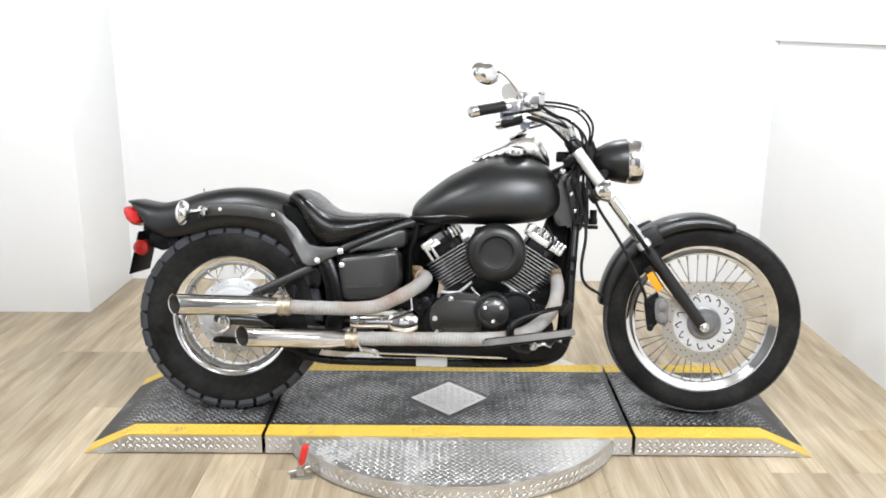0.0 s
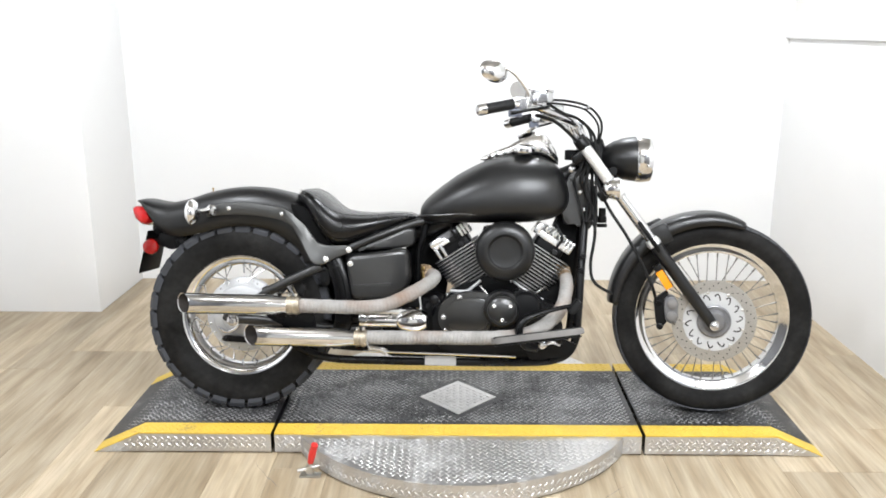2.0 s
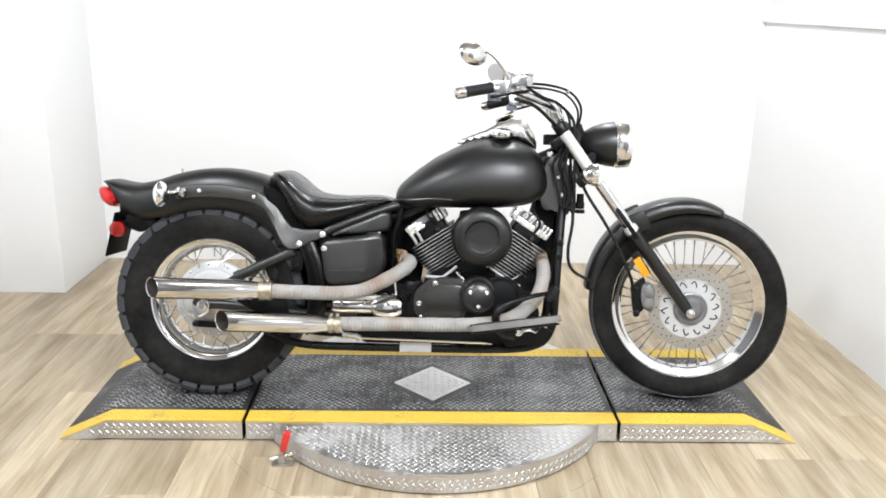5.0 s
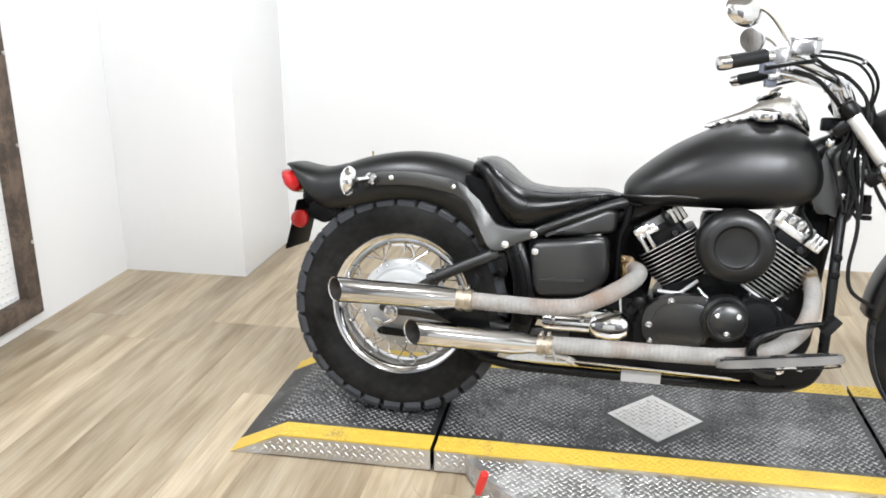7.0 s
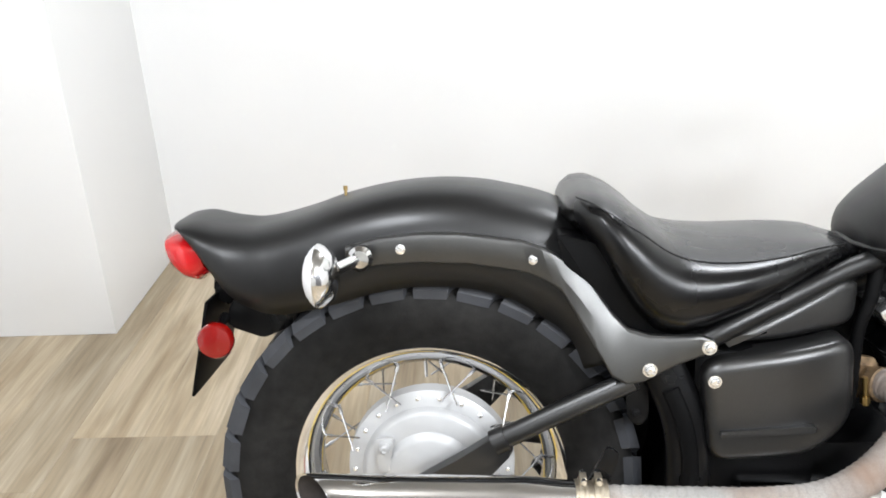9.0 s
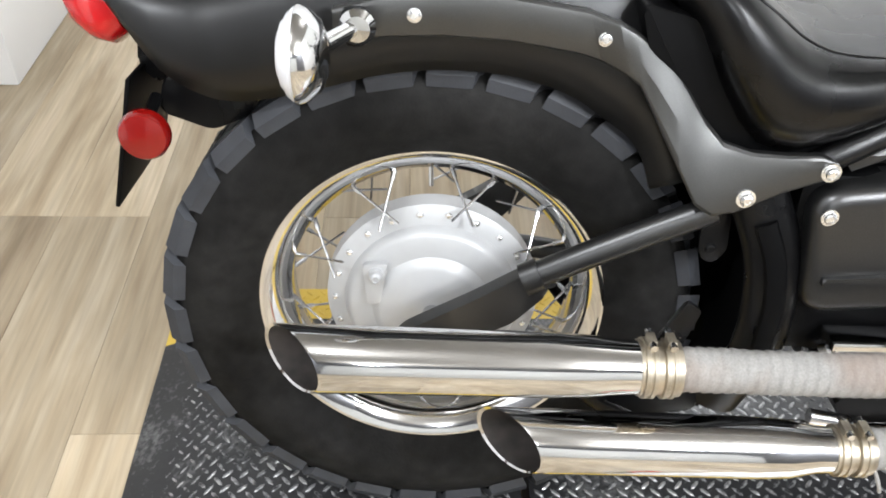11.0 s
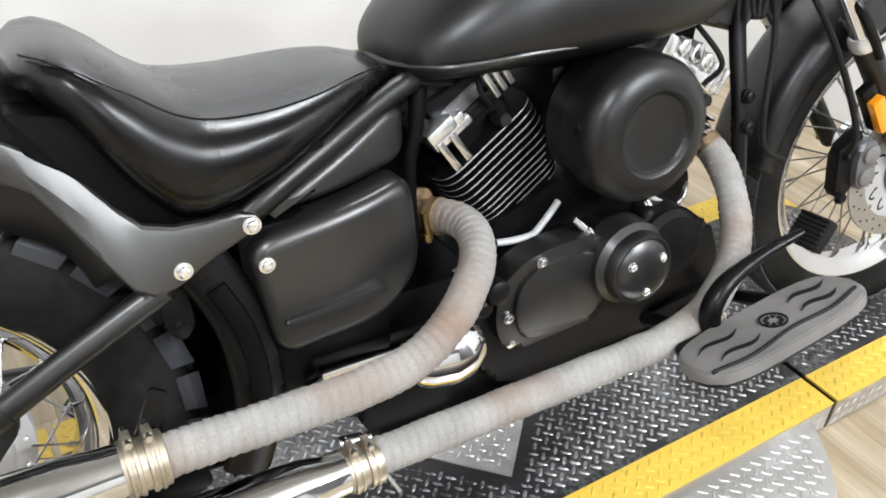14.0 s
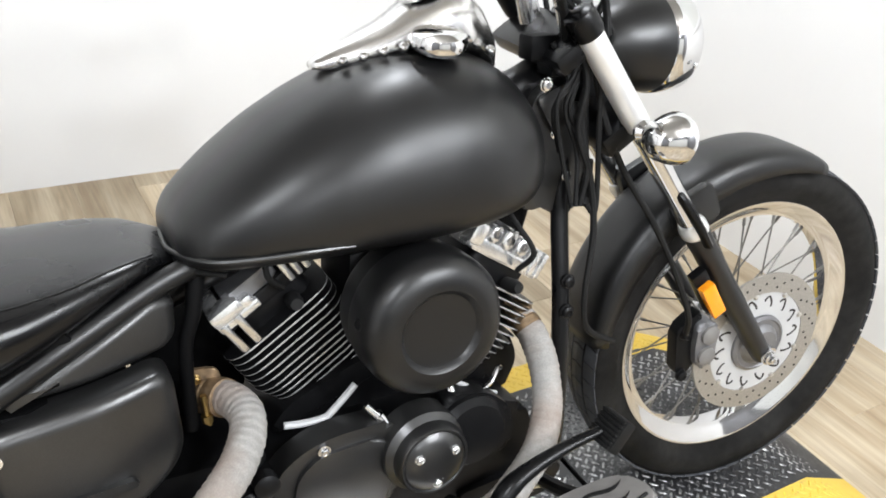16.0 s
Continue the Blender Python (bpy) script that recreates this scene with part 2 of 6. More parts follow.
PLANK = wood_floor_material()
DECK_BLACK = worn_paint_material("worn_black_deck", (0.015, 0.015, 0.016), (0.19, 0.19, 0.19), 0.10, 5.0, 0.42)
LUG_BLACK = worn_paint_material("worn_black_lugs", (0.020, 0.020, 0.021), (0.42, 0.42, 0.42), 0.22, 6.0, 0.36)
DECK_YELLOW = worn_paint_material("worn_yellow_paint", (0.60, 0.41, 0.055), (0.26, 0.20, 0.09), 0.02, 9.0, 0.5, 0.3)
PLATE_STEEL = worn_paint_material("bare_tread_plate", (0.40, 0.395, 0.385), (0.56, 0.55, 0.54), 0.30, 9.0, 0.36, 0.9)
for plate_mat in (PLATE_STEEL,):
    plate_mat.node_tree.nodes["Principled BSDF"].inputs["Metallic"].default_value = 0.8
DARK_WOOD = worn_paint_material("rough_dark_wood", (0.045, 0.032, 0.024), (0.12, 0.085, 0.06), 0.2, 12.0, 0.7, 0.0)


# ---- building helpers ----
def mesh_of(bm, name, sharp=35):
    me = bpy.data.meshes.new(name)
    bmesh.ops.recalc_face_normals(bm, faces=bm.faces)
    bm.to_mesh(me)
    bm.free()
    for poly in me.polygons:
        poly.use_smooth = True
    me.set_sharp_from_angle(angle=radians(sharp))
    return me


def part(name, bm, mat, parent=None, label="", sharp=35, kind=""):
    ob = new(name, mesh_of(bm, name, sharp))
    ob.data.materials.append(mat)
    if parent is not None:
        ob.parent = parent
    if label or kind:
        tagged(ob, label=label, kind=kind)
    return ob


def structure(name, bm, mat, label, category):
    return tagged(part(name, bm, mat), label=label, category=category, kind="structure")


def merge(*bms):
    out = bmesh.new()
    for b in bms:
        me = bpy.data.meshes.new("tmp")
        b.to_mesh(me)
        b.free()
        out.from_mesh(me)
        bpy.data.meshes.remove(me)
    return out


def moved(bm, m):
    bmesh.ops.transform(bm, matrix=m, verts=bm.verts)
    return bm


def box(x0, x1, y0, y1, z0, z1, bevel=0.0, seg=2):
    bm = bmesh.new()
    bmesh.ops.create_cube(bm, size=1)
    bmesh.ops.transform(bm, matrix=Matrix.Translation(((x0 + x1) / 2, (y0 + y1) / 2, (z0 + z1) / 2)) @ Matrix.Diagonal((x1 - x0, y1 - y0, z1 - z0, 1)), verts=bm.verts)
    if bevel:
        bmesh.ops.bevel(bm, geom=bm.edges[:], offset=bevel, segments=seg, affect="EDGES", profile=0.6)
    return bm


def spline(pts, res=8):
    """Catmull-Rom through the points."""
    pts = [Vector(p) for p in pts]
    if len(pts) == 2 or res == 1:
        return pts
    ext = [2 * pts[0] - pts[1]] + pts + [2 * pts[-1] - pts[-2]]
    out = []
    for i in range(1, len(ext) - 2):
        a, b, c, d = ext[i - 1:i + 3]
        for k in range(res):
            t = k / res
            out.append(0.5 * (2 * b + (c - a) * t + (2 * a - 5 * b + 4 * c - d) * t * t + (3 * b - a - 3 * c + d) * t ** 3))
    out.append(pts[-1])
    return out


def loft(loops, caps=True, closed=True, ring=False):
    bm = bmesh.new()
    rows = [[bm.verts.new(p) for p in loop] for loop in loops]
    n = len(rows[0])
    pairs = list(zip(rows, rows[1:])) + ([(rows[-1], rows[0])] if ring else [])
    for a, b in pairs:
        for i in range(n if closed else n - 1):
            j = (i + 1) % n
            bm.faces.new((a[i], a[j], b[j], b[i]))
    if caps and not ring:
        bm.faces.new(rows[0][::-1])
        bm.faces.new(rows[-1])
    return bm


def tube(pts, r, seg=12, res=8, caps=True, flat=1.0):
    """A round (or, by flat, oval) tube along a smooth path; r may be one radius or one for each point."""
    n0 = len(pts)
    path = spline(pts, res)
    radii = [r] * len(path) if not hasattr(r, "__len__") else [
        float(np.interp(i / max(1, len(path) - 1), np.linspace(0, 1, n0), r)) for i in range(len(path))]
    loops, side = [], None
    for i, p in enumerate(path):
        d = (path[min(i + 1, len(path) - 1)] - path[max(i - 1, 0)]).normalized()
        if side is None:
            side = d.orthogonal().normalized() if abs(d.y) > 0.9 else d.cross(Vector((0, 1, 0))).normalized()
        side = (side - d * side.dot(d)).normalized()
        up = d.cross(side)
        loops.append([p + radii[i] * (side * math.cos(a) + up * math.sin(a) * flat) for a in (2 * math.pi * k / seg for k in range(seg))])
    return loft(loops, caps)


def lathe(profile, centre=(0, 0, 0), axis="Y", seg=48):
    """A solid of revolution from (radius, along) pairs about an axis."""
    turn = {"Y": Matrix.Identity(4), "X": Matrix.Rotation(-math.pi / 2, 4, "Z"), "Z": Matrix.Rotation(math.pi / 2, 4, "X")}[axis]
    loops = [[Vector((r * math.cos(a), h, r * math.sin(a))) for a in (2 * math.pi * k / seg for k in range(seg))] for r, h in ((max(r, 1e-4), h) for r, h in profile)]
    return moved(loft(loops, tuple(profile[0]) != tuple(profile[-1])), Matrix.Translation(centre) @ turn)


def aim(bm, start, end):
    """Turn a solid built along +Y from the origin so that it starts at start and runs towards end."""
    d = Vector(end) - Vector(start)
    return moved(bm, Matrix.Translation(start) @ d.to_track_quat("Y", "Z").to_matrix().to_4x4())


def rod(a, b, r, seg=12, r2=None):
    return tube([a, b], [r, r if r2 is None else r2], seg, 1)


def slab(outline, y0, y1, bevel=0.0, seg=3):
    """A plate cut to an outline in x and z, from y0 to y1."""
    bm = loft([[Vector((x, y0, z)) for x, z in outline], [Vector((x, y1, z)) for x, z in outline]])
    if bevel:
        rim = [e for e in bm.edges if abs(e.verts[0].co.y - e.verts[1].co.y) < 1e-6]
        bmesh.ops.bevel(bm, geom=rim, offset=bevel, segments=seg, affect="EDGES", profile=0.5)
    return bm


def rounded(points, r=0.01, n=5):
    """An outline with its corners rounded."""
    out, m = [], len(points)
    for i in range(m):
        p, a, b = (Vector((*points[k % m], 0)) for k in (i, i - 1, i + 1))
        da, db = (a - p), (b - p)
        k = min(r, da.length * 0.45, db.length * 0.45)
        s, e = p + da.normalized() * k, p + db.normalized() * k
        for j in range(n + 1):
            t = j / n
            q = s * (1 - t) ** 2 + p * 2 * t * (1 - t) + e * t * t
            out.append((q.x, q.y))
    return out


def bolt(centre, r=0.008, depth=0.006, dome=True, direction=(0, -1, 0)):
    prof = [(r * 1.15, 0), (r * 1.15, depth * 0.3), (r, depth * 0.35), (r * 0.9, depth * 0.8), (r * 0.6, depth), (r * 0.45, depth), (r * 0.38, depth * 0.85), (0, depth * 0.85)]
    bm = lathe(prof, seg=14)
    return aim(bm, centre, Vector(centre) + Vector(direction))


def mirrored(ob, name=None, parent=None):
    """The same part on the other side of the machine."""
    me = ob.data.copy()
    me.transform(Matrix.Diagonal((1, -1, 1, 1)))
    me.flip_normals()
    o = new(name or ob.name.split(".")[0], me)
    o.parent = parent if parent is not None else ob.parent
    return o


# ---- the room ----
W = 0.12
structure("wall_north", box(PILLAR_X, ROOM_X1 + W, ROOM_Y1, ROOM_Y1 + W, 0, ROOM_H), WALL, "smooth white painted back wall of the room", "wall")
structure("wall_pillar", box(ROOM_X0, PILLAR_X, PILLAR_Y, ROOM_Y1 + W, 0, ROOM_H, 0.004), WALL, "white painted boxed-out corner of the wall", "wall")
structure("wall_west", box(ROOM_X0 - W, ROOM_X0, -1.7, ROOM_Y1 + W, 0, ROOM_H), WALL, "white painted side wall behind the screen", "wall")
# Far walls and far ceiling are unseen, dark so that chrome reflects dark bands.
structure("wall_west_far", box(ROOM_X0 - W, ROOM_X0, ROOM_Y0, -1.7, 0, ROOM_H), FAR_DIM, "unseen far wall, darkened for dark reflections", "wall")
structure("wall_east", box(ROOM_X1, ROOM_X1 + W, -1.7, ROOM_Y1, 0, 1.305), WALL, "white painted lower side wall under a ledge", "wall")
structure("wall_east_upper", box(ROOM_X1 + 0.012, ROOM_X1 + W, -1.7, ROOM_Y1, 1.40, ROOM_H), WALL_SHADE, "upper side wall above the ledge, greyer than the lower", "wall")
structure("wall_east_far", box(ROOM_X1, ROOM_X1 + W, ROOM_Y0, -1.7, 0, ROOM_H), FAR_DIM, "unseen far wall, darkened for dark reflections", "wall")
structure("ledge", box(ROOM_X1 - 0.022, ROOM_X1 + W, -1.7, ROOM_Y1, 1.305, 1.40, 0.004), WALL, "white painted wooden ledge along the side wall", "ledge")
# Unseen wall, its grey chosen to brighten reflections in the side covers.
structure("wall_south", box(ROOM_X0 - W, ROOM_X1 + W, ROOM_Y0 - W, ROOM_Y0, 0, ROOM_H), WALL_SHADE, "unseen closing wall, pale grey for the covers to reflect", "wall")
structure("ceiling_far", box(ROOM_X0 - W, ROOM_X1 + W, ROOM_Y0 - W, -3.6, ROOM_H, ROOM_H + 0.1), FAR_DIM, "unseen far ceiling, darkened for dark reflections", "ceiling")
structure("ceiling", box(ROOM_X0 - W, ROOM_X1 + W, -3.6, ROOM_Y1 + W, ROOM_H, ROOM_H + 0.1), CEIL, "unseen beige ceiling, darkened for contrast, with hanging globe lamps", "ceiling")
floor = structure("floor", box(ROOM_X0 - W, ROOM_X1 + W, ROOM_Y0 - W, ROOM_Y1 + W, -0.06, -0.004), FAR_FLOOR, "light oak vinyl plank floor", "floor")

# dark wooden frame with a white mesh panel on the side wall
screen = tagged(new("framed_screen"), label="dark rough wooden frame with white mesh on the wall", category="screen")
SX, SY0, SY1, SZ0, SZ1 = ROOM_X0, -0.56, 0.515, 0.065, 2.03
for nm, bm in (("frame_rail", box(SX, SX + 0.05, SY0, SY1, SZ0, SZ0 + 0.075, 0.004)), ("frame_rail", box(SX, SX + 0.05, SY0, SY1, SZ1 - 0.075, SZ1, 0.004)),
               ("frame_stile", box(SX, SX + 0.05, SY1 - 0.075, SY1, SZ0 + 0.075, SZ1 - 0.075, 0.004)), ("frame_stile", box(SX, SX + 0.05, SY0, SY0 + 0.075, SZ0 + 0.075, SZ1 - 0.075, 0.004))):
    part(nm, bm, DARK_WOOD, screen)
part("backing", box(SX + 0.003, SX + 0.008, SY0 + 0.075, SY1 - 0.075, SZ0 + 0.075, SZ1 - 0.075), WALL, screen, "white backing sheet")
rows = []
for i in range(64):
    z = SZ0 + 0.09 + i * 0.0285
    for j in range(34):
        y = SY0 + 0.09 + (j + (i % 2) * 0.5) * 0.0285
        if y < SY1 - 0.1:
            rows.append((y, z))
verts, faces = [], []
for y, z in rows:
    k = len(verts)
    verts += [(SX + 0.012, y, z - 0.0022), (SX + 0.012, y + 0.013, z - 0.0022), (SX + 0.012, y + 0.013, z + 0.0022), (SX + 0.012, y, z + 0.0022),
              (SX + 0.008, y, z - 0.0022), (SX + 0.008, y + 0.013, z - 0.0022), (SX + 0.008, y + 0.013, z + 0.0022), (SX + 0.008, y, z + 0.0022)]
    faces += [(k, k + 1, k + 2, k + 3), (k, k + 4, k + 5, k + 1), (k + 3, k + 2, k + 6, k + 7), (k + 1, k + 5, k + 6, k + 2), (k, k + 3, k + 7, k + 4)]
me = bpy.data.meshes.new("mesh_weave")
me.from_pydata(verts, [], faces)
me.materials.append(WALL_SHADE)
weave = new("mesh_weave", me)
weave.parent = screen
tagged(weave, label="grey threads of the woven mesh", kind="stuff")
for bz in (0.35, 0.72, 1.05):
    part("bolt", aim(lathe([(0.008, 0), (0.008, 0.004), (0.005, 0.007), (0, 0.007)], seg=12), (SX + 0.05, SY1 - 0.012, bz), (SX + 0.1, SY1 - 0.012, bz)), STEEL, screen, "steel bolt head")

# globe lamps hanging from the ceiling
GLOW = bpy.data.materials.new("lamp_glass")
GLOW.use_nodes = True
glow_bsdf = GLOW.node_tree.nodes["Principled BSDF"]
glow_bsdf.inputs["Base Color"].default_value = (0.9, 0.9, 0.9, 1)
glow_bsdf.inputs["Emission Color"].default_value = (1, 0.985, 0.96, 1)
glow_bsdf.inputs["Emission Strength"].default_value = 9.0
for lx, ly, watts in LAMPS:
    hang = tagged(new("ceiling_light"), label="white glass globe lamp hanging from the ceiling, switched on", category="ceiling light", group="ceiling lights")
    zl = ROOM_H - LAMP_DROP
    part("canopy", lathe([(0.055, 0), (0.055, -0.012), (0.03, -0.028), (0.0, -0.03)], (lx, ly, ROOM_H), "Z", 24), ALLOY, hang)
    part("stem", rod((lx, ly, zl + 0.09), (lx, ly, ROOM_H - 0.02), 0.007, 10), ALLOY, hang)
    globe = part("globe", lathe([(0.0, -0.095), (0.048, -0.082), (0.082, -0.048), (0.095, 0.0), (0.082, 0.048), (0.048, 0.082), (0.022, 0.092), (0.0, 0.094)], (lx, ly, zl), "Z", 32), GLOW, hang, "glowing white glass globe", 60)
    globe.visible_shadow = False


# ---- the turntable platform ----
PH, PY0, PY1, PYC = 0.073, -0.223, 0.388, 0.0825
STRIP = 0.073
GAP_L, GAP_R = -0.654, 0.560
BEND_L, BEND_R, END_L, END_R = -1.095, 0.994, -1.247, 1.147
DISC_C, DISC_R = (-0.034, 0.065), 0.600
DIA_X, DIA_Y, DIA_A, DIA_B = -0.0445, 0.064, 0.1365, 0.141


def deck_height(x):
    if x < BEND_L:
        return PH * max(0.0, (x - END_L) / (BEND_L - END_L))
    if x > BEND_R:
        return PH * max(0.0, (END_R - x) / (END_R - BEND_R))
    return PH


def plate(xs, y0, y1, thick=0.005):
    """A bent sheet over the deck line, from y0 to y1."""
    loops = []
    for y in (y0, y1):
        loops.append([Vector((x, y, max(deck_height(x), 0.003))) for x in xs] + [Vector((x, y, max(deck_height(x), 0.003) - min(thick, max(deck_height(x), 0.003) - 0.0005))) for x in reversed(xs)])
    return loft(loops)


def skirt(xs, y, thick=0.004):
    outline = [(x, max(deck_height(x) - 0.0055, 0.001)) for x in xs] + [(x, min(0.006, max(deck_height(x) - 0.0055, 0.001) * 0.5)) for x in reversed(xs)]
    return slab(outline, y, y + thick)


LUG = 0.0170


def lugs(name, inside, place, mat, parent, label):
    """Raised tread-plate lugs in alternating directions, over all grid spots that lie inside."""
    verts, faces = [], []
    for i in range(-82, 82):
        for j in range(-82, 82):
            u, v = DISC_C[0] + (i - j) * LUG * 0.7071, DISC_C[1] + (i + j) * LUG * 0.7071
            if not inside(u, v):
                continue
            a = math.radians(45 if (i + j) % 2 else -45)
            du, dv = Vector((math.cos(a), math.sin(a), 0)), Vector((-math.sin(a), math.cos(a), 0))
            k = len(verts)
            for lu, lv, h in ((-0.0098, 0, 0), (-0.005, -0.0028, 0), (0.005, -0.0028, 0), (0.0098, 0, 0), (0.005, 0.0028, 0), (-0.005, 0.0028, 0),
                              (-0.0070, 0, 0.0013), (-0.004, -0.0012, 0.0017), (0.004, -0.0012, 0.0017), (0.0070, 0, 0.0013), (0.004, 0.0012, 0.0017), (-0.004, 0.0012, 0.0017)):
                q = du * lu + dv * lv
                verts.append(place(u + q.x, v + q.y, h))
            faces += [(k + n, k + (n + 1) % 6, k + (n + 1) % 6 + 6, k + n + 6) for n in range(6)] + [tuple(range(k + 6, k + 12))]
    me = bpy.data.meshes.new(name)
    me.from_pydata(verts, [], faces)
    me.materials.append(mat)
    ob = new(name, me)
    ob.parent = parent
    tagged(ob, label=label, kind="stuff")
    return ob


def on_deck(x, y, h):
    return (x, y, deck_height(x) + h)


def in_diamond(x, y, grow=0.0):
    return abs(x - DIA_X) / (DIA_A + grow) + abs(y - DIA_Y) / (DIA_B + grow) < 1


def deck_unit(name, label, x0, x1, group):
    unit = tagged(new(name), label=label, category="ramp" if group else "platform", group=group)
    xs = sorted({x0, x1, *(b for b in (BEND_L, BEND_R) if x0 < b < x1)})
    part("deck", plate(xs, PY0 + STRIP, PY1 - STRIP), DECK_BLACK, unit, "black painted tread plate, worn to bare metal")
    for y0, y1 in ((PY0, PY0 + STRIP), (PY1 - STRIP, PY1)):
        part("yellow_strip", plate(xs, y0, y1), DECK_YELLOW, unit, "yellow painted edge strip, scuffed")
    for y in (PY0 + 0.001, PY1 - 0.005):
        part("skirt", skirt(xs, y), PLATE_STEEL, unit, "bare silver tread plate side")
    flat0, flat1 = max(x0, BEND_L - 0.08) + 0.012, min(x1, BEND_R + 0.08) - 0.012
    # Black block added to draw the shadow line at the skirt's foot.
    part("base_frame", box(flat0, flat1, PY0 + 0.014, PY1 - 0.014, 0.0, 0.022), SOOT_SHADE, unit, "black recessed block standing in for shade under the platform")
    ends = [x for x in (x0, x1) if deck_height(x) > 0.01]
    for x in ends:
        s = 0.0005 if x == x0 else -0.0045
        part("end_plate", box(x + s, x + s + 0.004, PY0 + 0.006, PY1 - 0.006, 0.0, PH - 0.006), FRAME_BLACK, unit)
    m = 0.012
    lugs("tread_pattern", lambda x, y: x0 + m < x < x1 - m and PY0 + STRIP + m < y < PY1 - STRIP - m and deck_height(x) > 0.006 and not (name == "turntable_platform" and in_diamond(x, y, 0.02)), on_deck, LUG_BLACK, unit, "raised lugs worn bright")
    lugs("strip_pattern", lambda x, y: x0 + m < x < x1 - m and (PY0 + m * 0.7 < y < PY0 + STRIP - m * 0.7 or PY1 - STRIP + m * 0.7 < y < PY1 - m * 0.7) and deck_height(x) > 0.006, on_deck, DECK_YELLOW, unit, "yellow raised lugs")
    lugs("skirt_pattern", lambda x, y: x0 + m < x < x1 - m and -0.010 < y - PYC < 0.04 and y - PYC + 0.022 < deck_height(x) - 0.012, lambda x, y, h: (x, PY0 + 0.001 - h, y - PYC + 0.022), PLATE_STEEL, unit, "bare raised lugs on the side")
    return unit


GAP = 0.006
deck_unit("ramp", "low steel ramp of black tread plate with yellow edges", END_L, GAP_L - GAP, "platform ramps")
turntable = deck_unit("turntable_platform", "low steel turntable platform of black tread plate with yellow edges", GAP_L + GAP, GAP_R - GAP, "")
deck_unit("ramp", "low steel ramp of black tread plate with yellow edges", GAP_R + GAP, END_R, "platform ramps")

part("bare_diamond", loft([[Vector((DIA_X + dx, DIA_Y + dy, z)) for dx, dy in ((-DIA_A, 0), (0, -DIA_B), (DIA_A, 0), (0, DIA_B))] for z in (PH - 0.001, PH + 0.003)]), PLATE_STEEL, turntable, "bare metal diamond left unpainted")
lugs("diamond_pattern", lambda x, y: in_diamond(x, y, -0.012), lambda x, y, h: (x, y, PH + 0.003 + h), PLATE_STEEL, turntable, "bare raised lugs")
for sgn in (1, -1):
    dy = (DISC_C[1] - PY0) if sgn > 0 else (PY1 - DISC_C[1])
    a0 = math.asin(dy / DISC_R)
    arc = [Vector((DISC_C[0] + DISC_R * math.cos(a), DISC_C[1] - sgn * DISC_R * math.sin(a), 0)) for a in np.linspace(a0, math.pi - a0, 49)]
    top = PH - 0.006
    part("round_plate", loft([[p + Vector((0, 0, top - 0.005)) for p in arc], [p + Vector((0, 0, top)) for p in arc]]), PLATE_STEEL, turntable, "bare silver tread plate segment")
    part("round_rim", loft([[p + Vector((0, 0, z)) for p in arc] for z in (0.006, top - 0.0055)] + [[DISC_C_V + (p - DISC_C_V) * 0.993 + Vector((0, 0, z)) for p in arc] for DISC_C_V in (Vector((*DISC_C, 0)),) for z in (top - 0.0055, 0.006)], caps=False, closed=False), PLATE_STEEL, turntable, "curved silver tread plate rim")
for sgn in (1, -1):
    a0 = math.asin(((DISC_C[1] - PY0 if sgn > 0 else PY1 - DISC_C[1]) - 0.02) / DISC_R)
    arc = [Vector((DISC_C[0] + 0.985 * DISC_R * math.cos(a), DISC_C[1] - sgn * 0.985 * DISC_R * math.sin(a), 0)) for a in np.linspace(a0, math.pi - a0, 49)]
    # Black segment added to draw the shadow line under the round rim.
    part("base_ring", loft([[p + Vector((0, 0, z)) for p in arc] for z in (0.0, 0.012)]), SOOT_SHADE, turntable, "black recessed segment standing in for shade under the rim")
lugs("round_pattern", lambda x, y: (x - DISC_C[0]) ** 2 + (y - DISC_C[1]) ** 2 < (DISC_R - 0.016) ** 2 and (y < PY0 - 0.014 or y > PY1 + 0.014), lambda x, y, h: (x, y, PH - 0.006 + h), PLATE_STEEL, turntable, "bare raised lugs")
lugs("rim_pattern", lambda x, y: -0.70 < x < 0.60 and -0.010 < y - PYC < 0.03, lambda x, y, h: (DISC_C[0] + (DISC_R + h) * math.sin((x - DISC_C[0]) * 1.55), DISC_C[1] - (DISC_R + h) * math.cos((x - DISC_C[0]) * 1.55), y - PYC + 0.022), PLATE_STEEL, turntable, "bare raised lugs on the rim")

clamp = tagged(new("locking_clamp"), label="steel toggle clamp with a red handle beside the turntable", category="clamp")
part("base", merge(box(-0.540, -0.475, -0.382, -0.350, 0.0, 0.006, 0.002), box(-0.522, -0.498, -0.373, -0.357, 0.006, 0.034, 0.004), rod((-0.545, -0.378, 0.024), (-0.480, -0.354, 0.030), 0.005)), STEEL, clamp)
part("arm", tube([(-0.512, -0.365, 0.024), (-0.508, -0.370, 0.045), (-0.502, -0.376, 0.062)], 0.006, 10), STEEL, clamp)
part("handle", tube([(-0.504, -0.375, 0.052), (-0.497, -0.382, 0.080), (-0.486, -0.390, 0.120)], [0.0095, 0.0115, 0.0105], 14), RED, clamp, "red plastic grip")

# ---- the motorcycle ----
# It stands leaning away on the platform: all its parts are built upright about the tyre line, x forwards, z up.
bike = tagged(new("motorcycle"), label="matte black cruiser motorcycle with wrapped exhausts leaning on the platform", category="motorcycle")
bike.matrix_world = Matrix.Translation((0.003, -0.012, 0.0735)) @ Matrix.Rotation(radians(-2.0), 4, "Z") @ Matrix.Rotation(radians(-9.8), 4, "X")


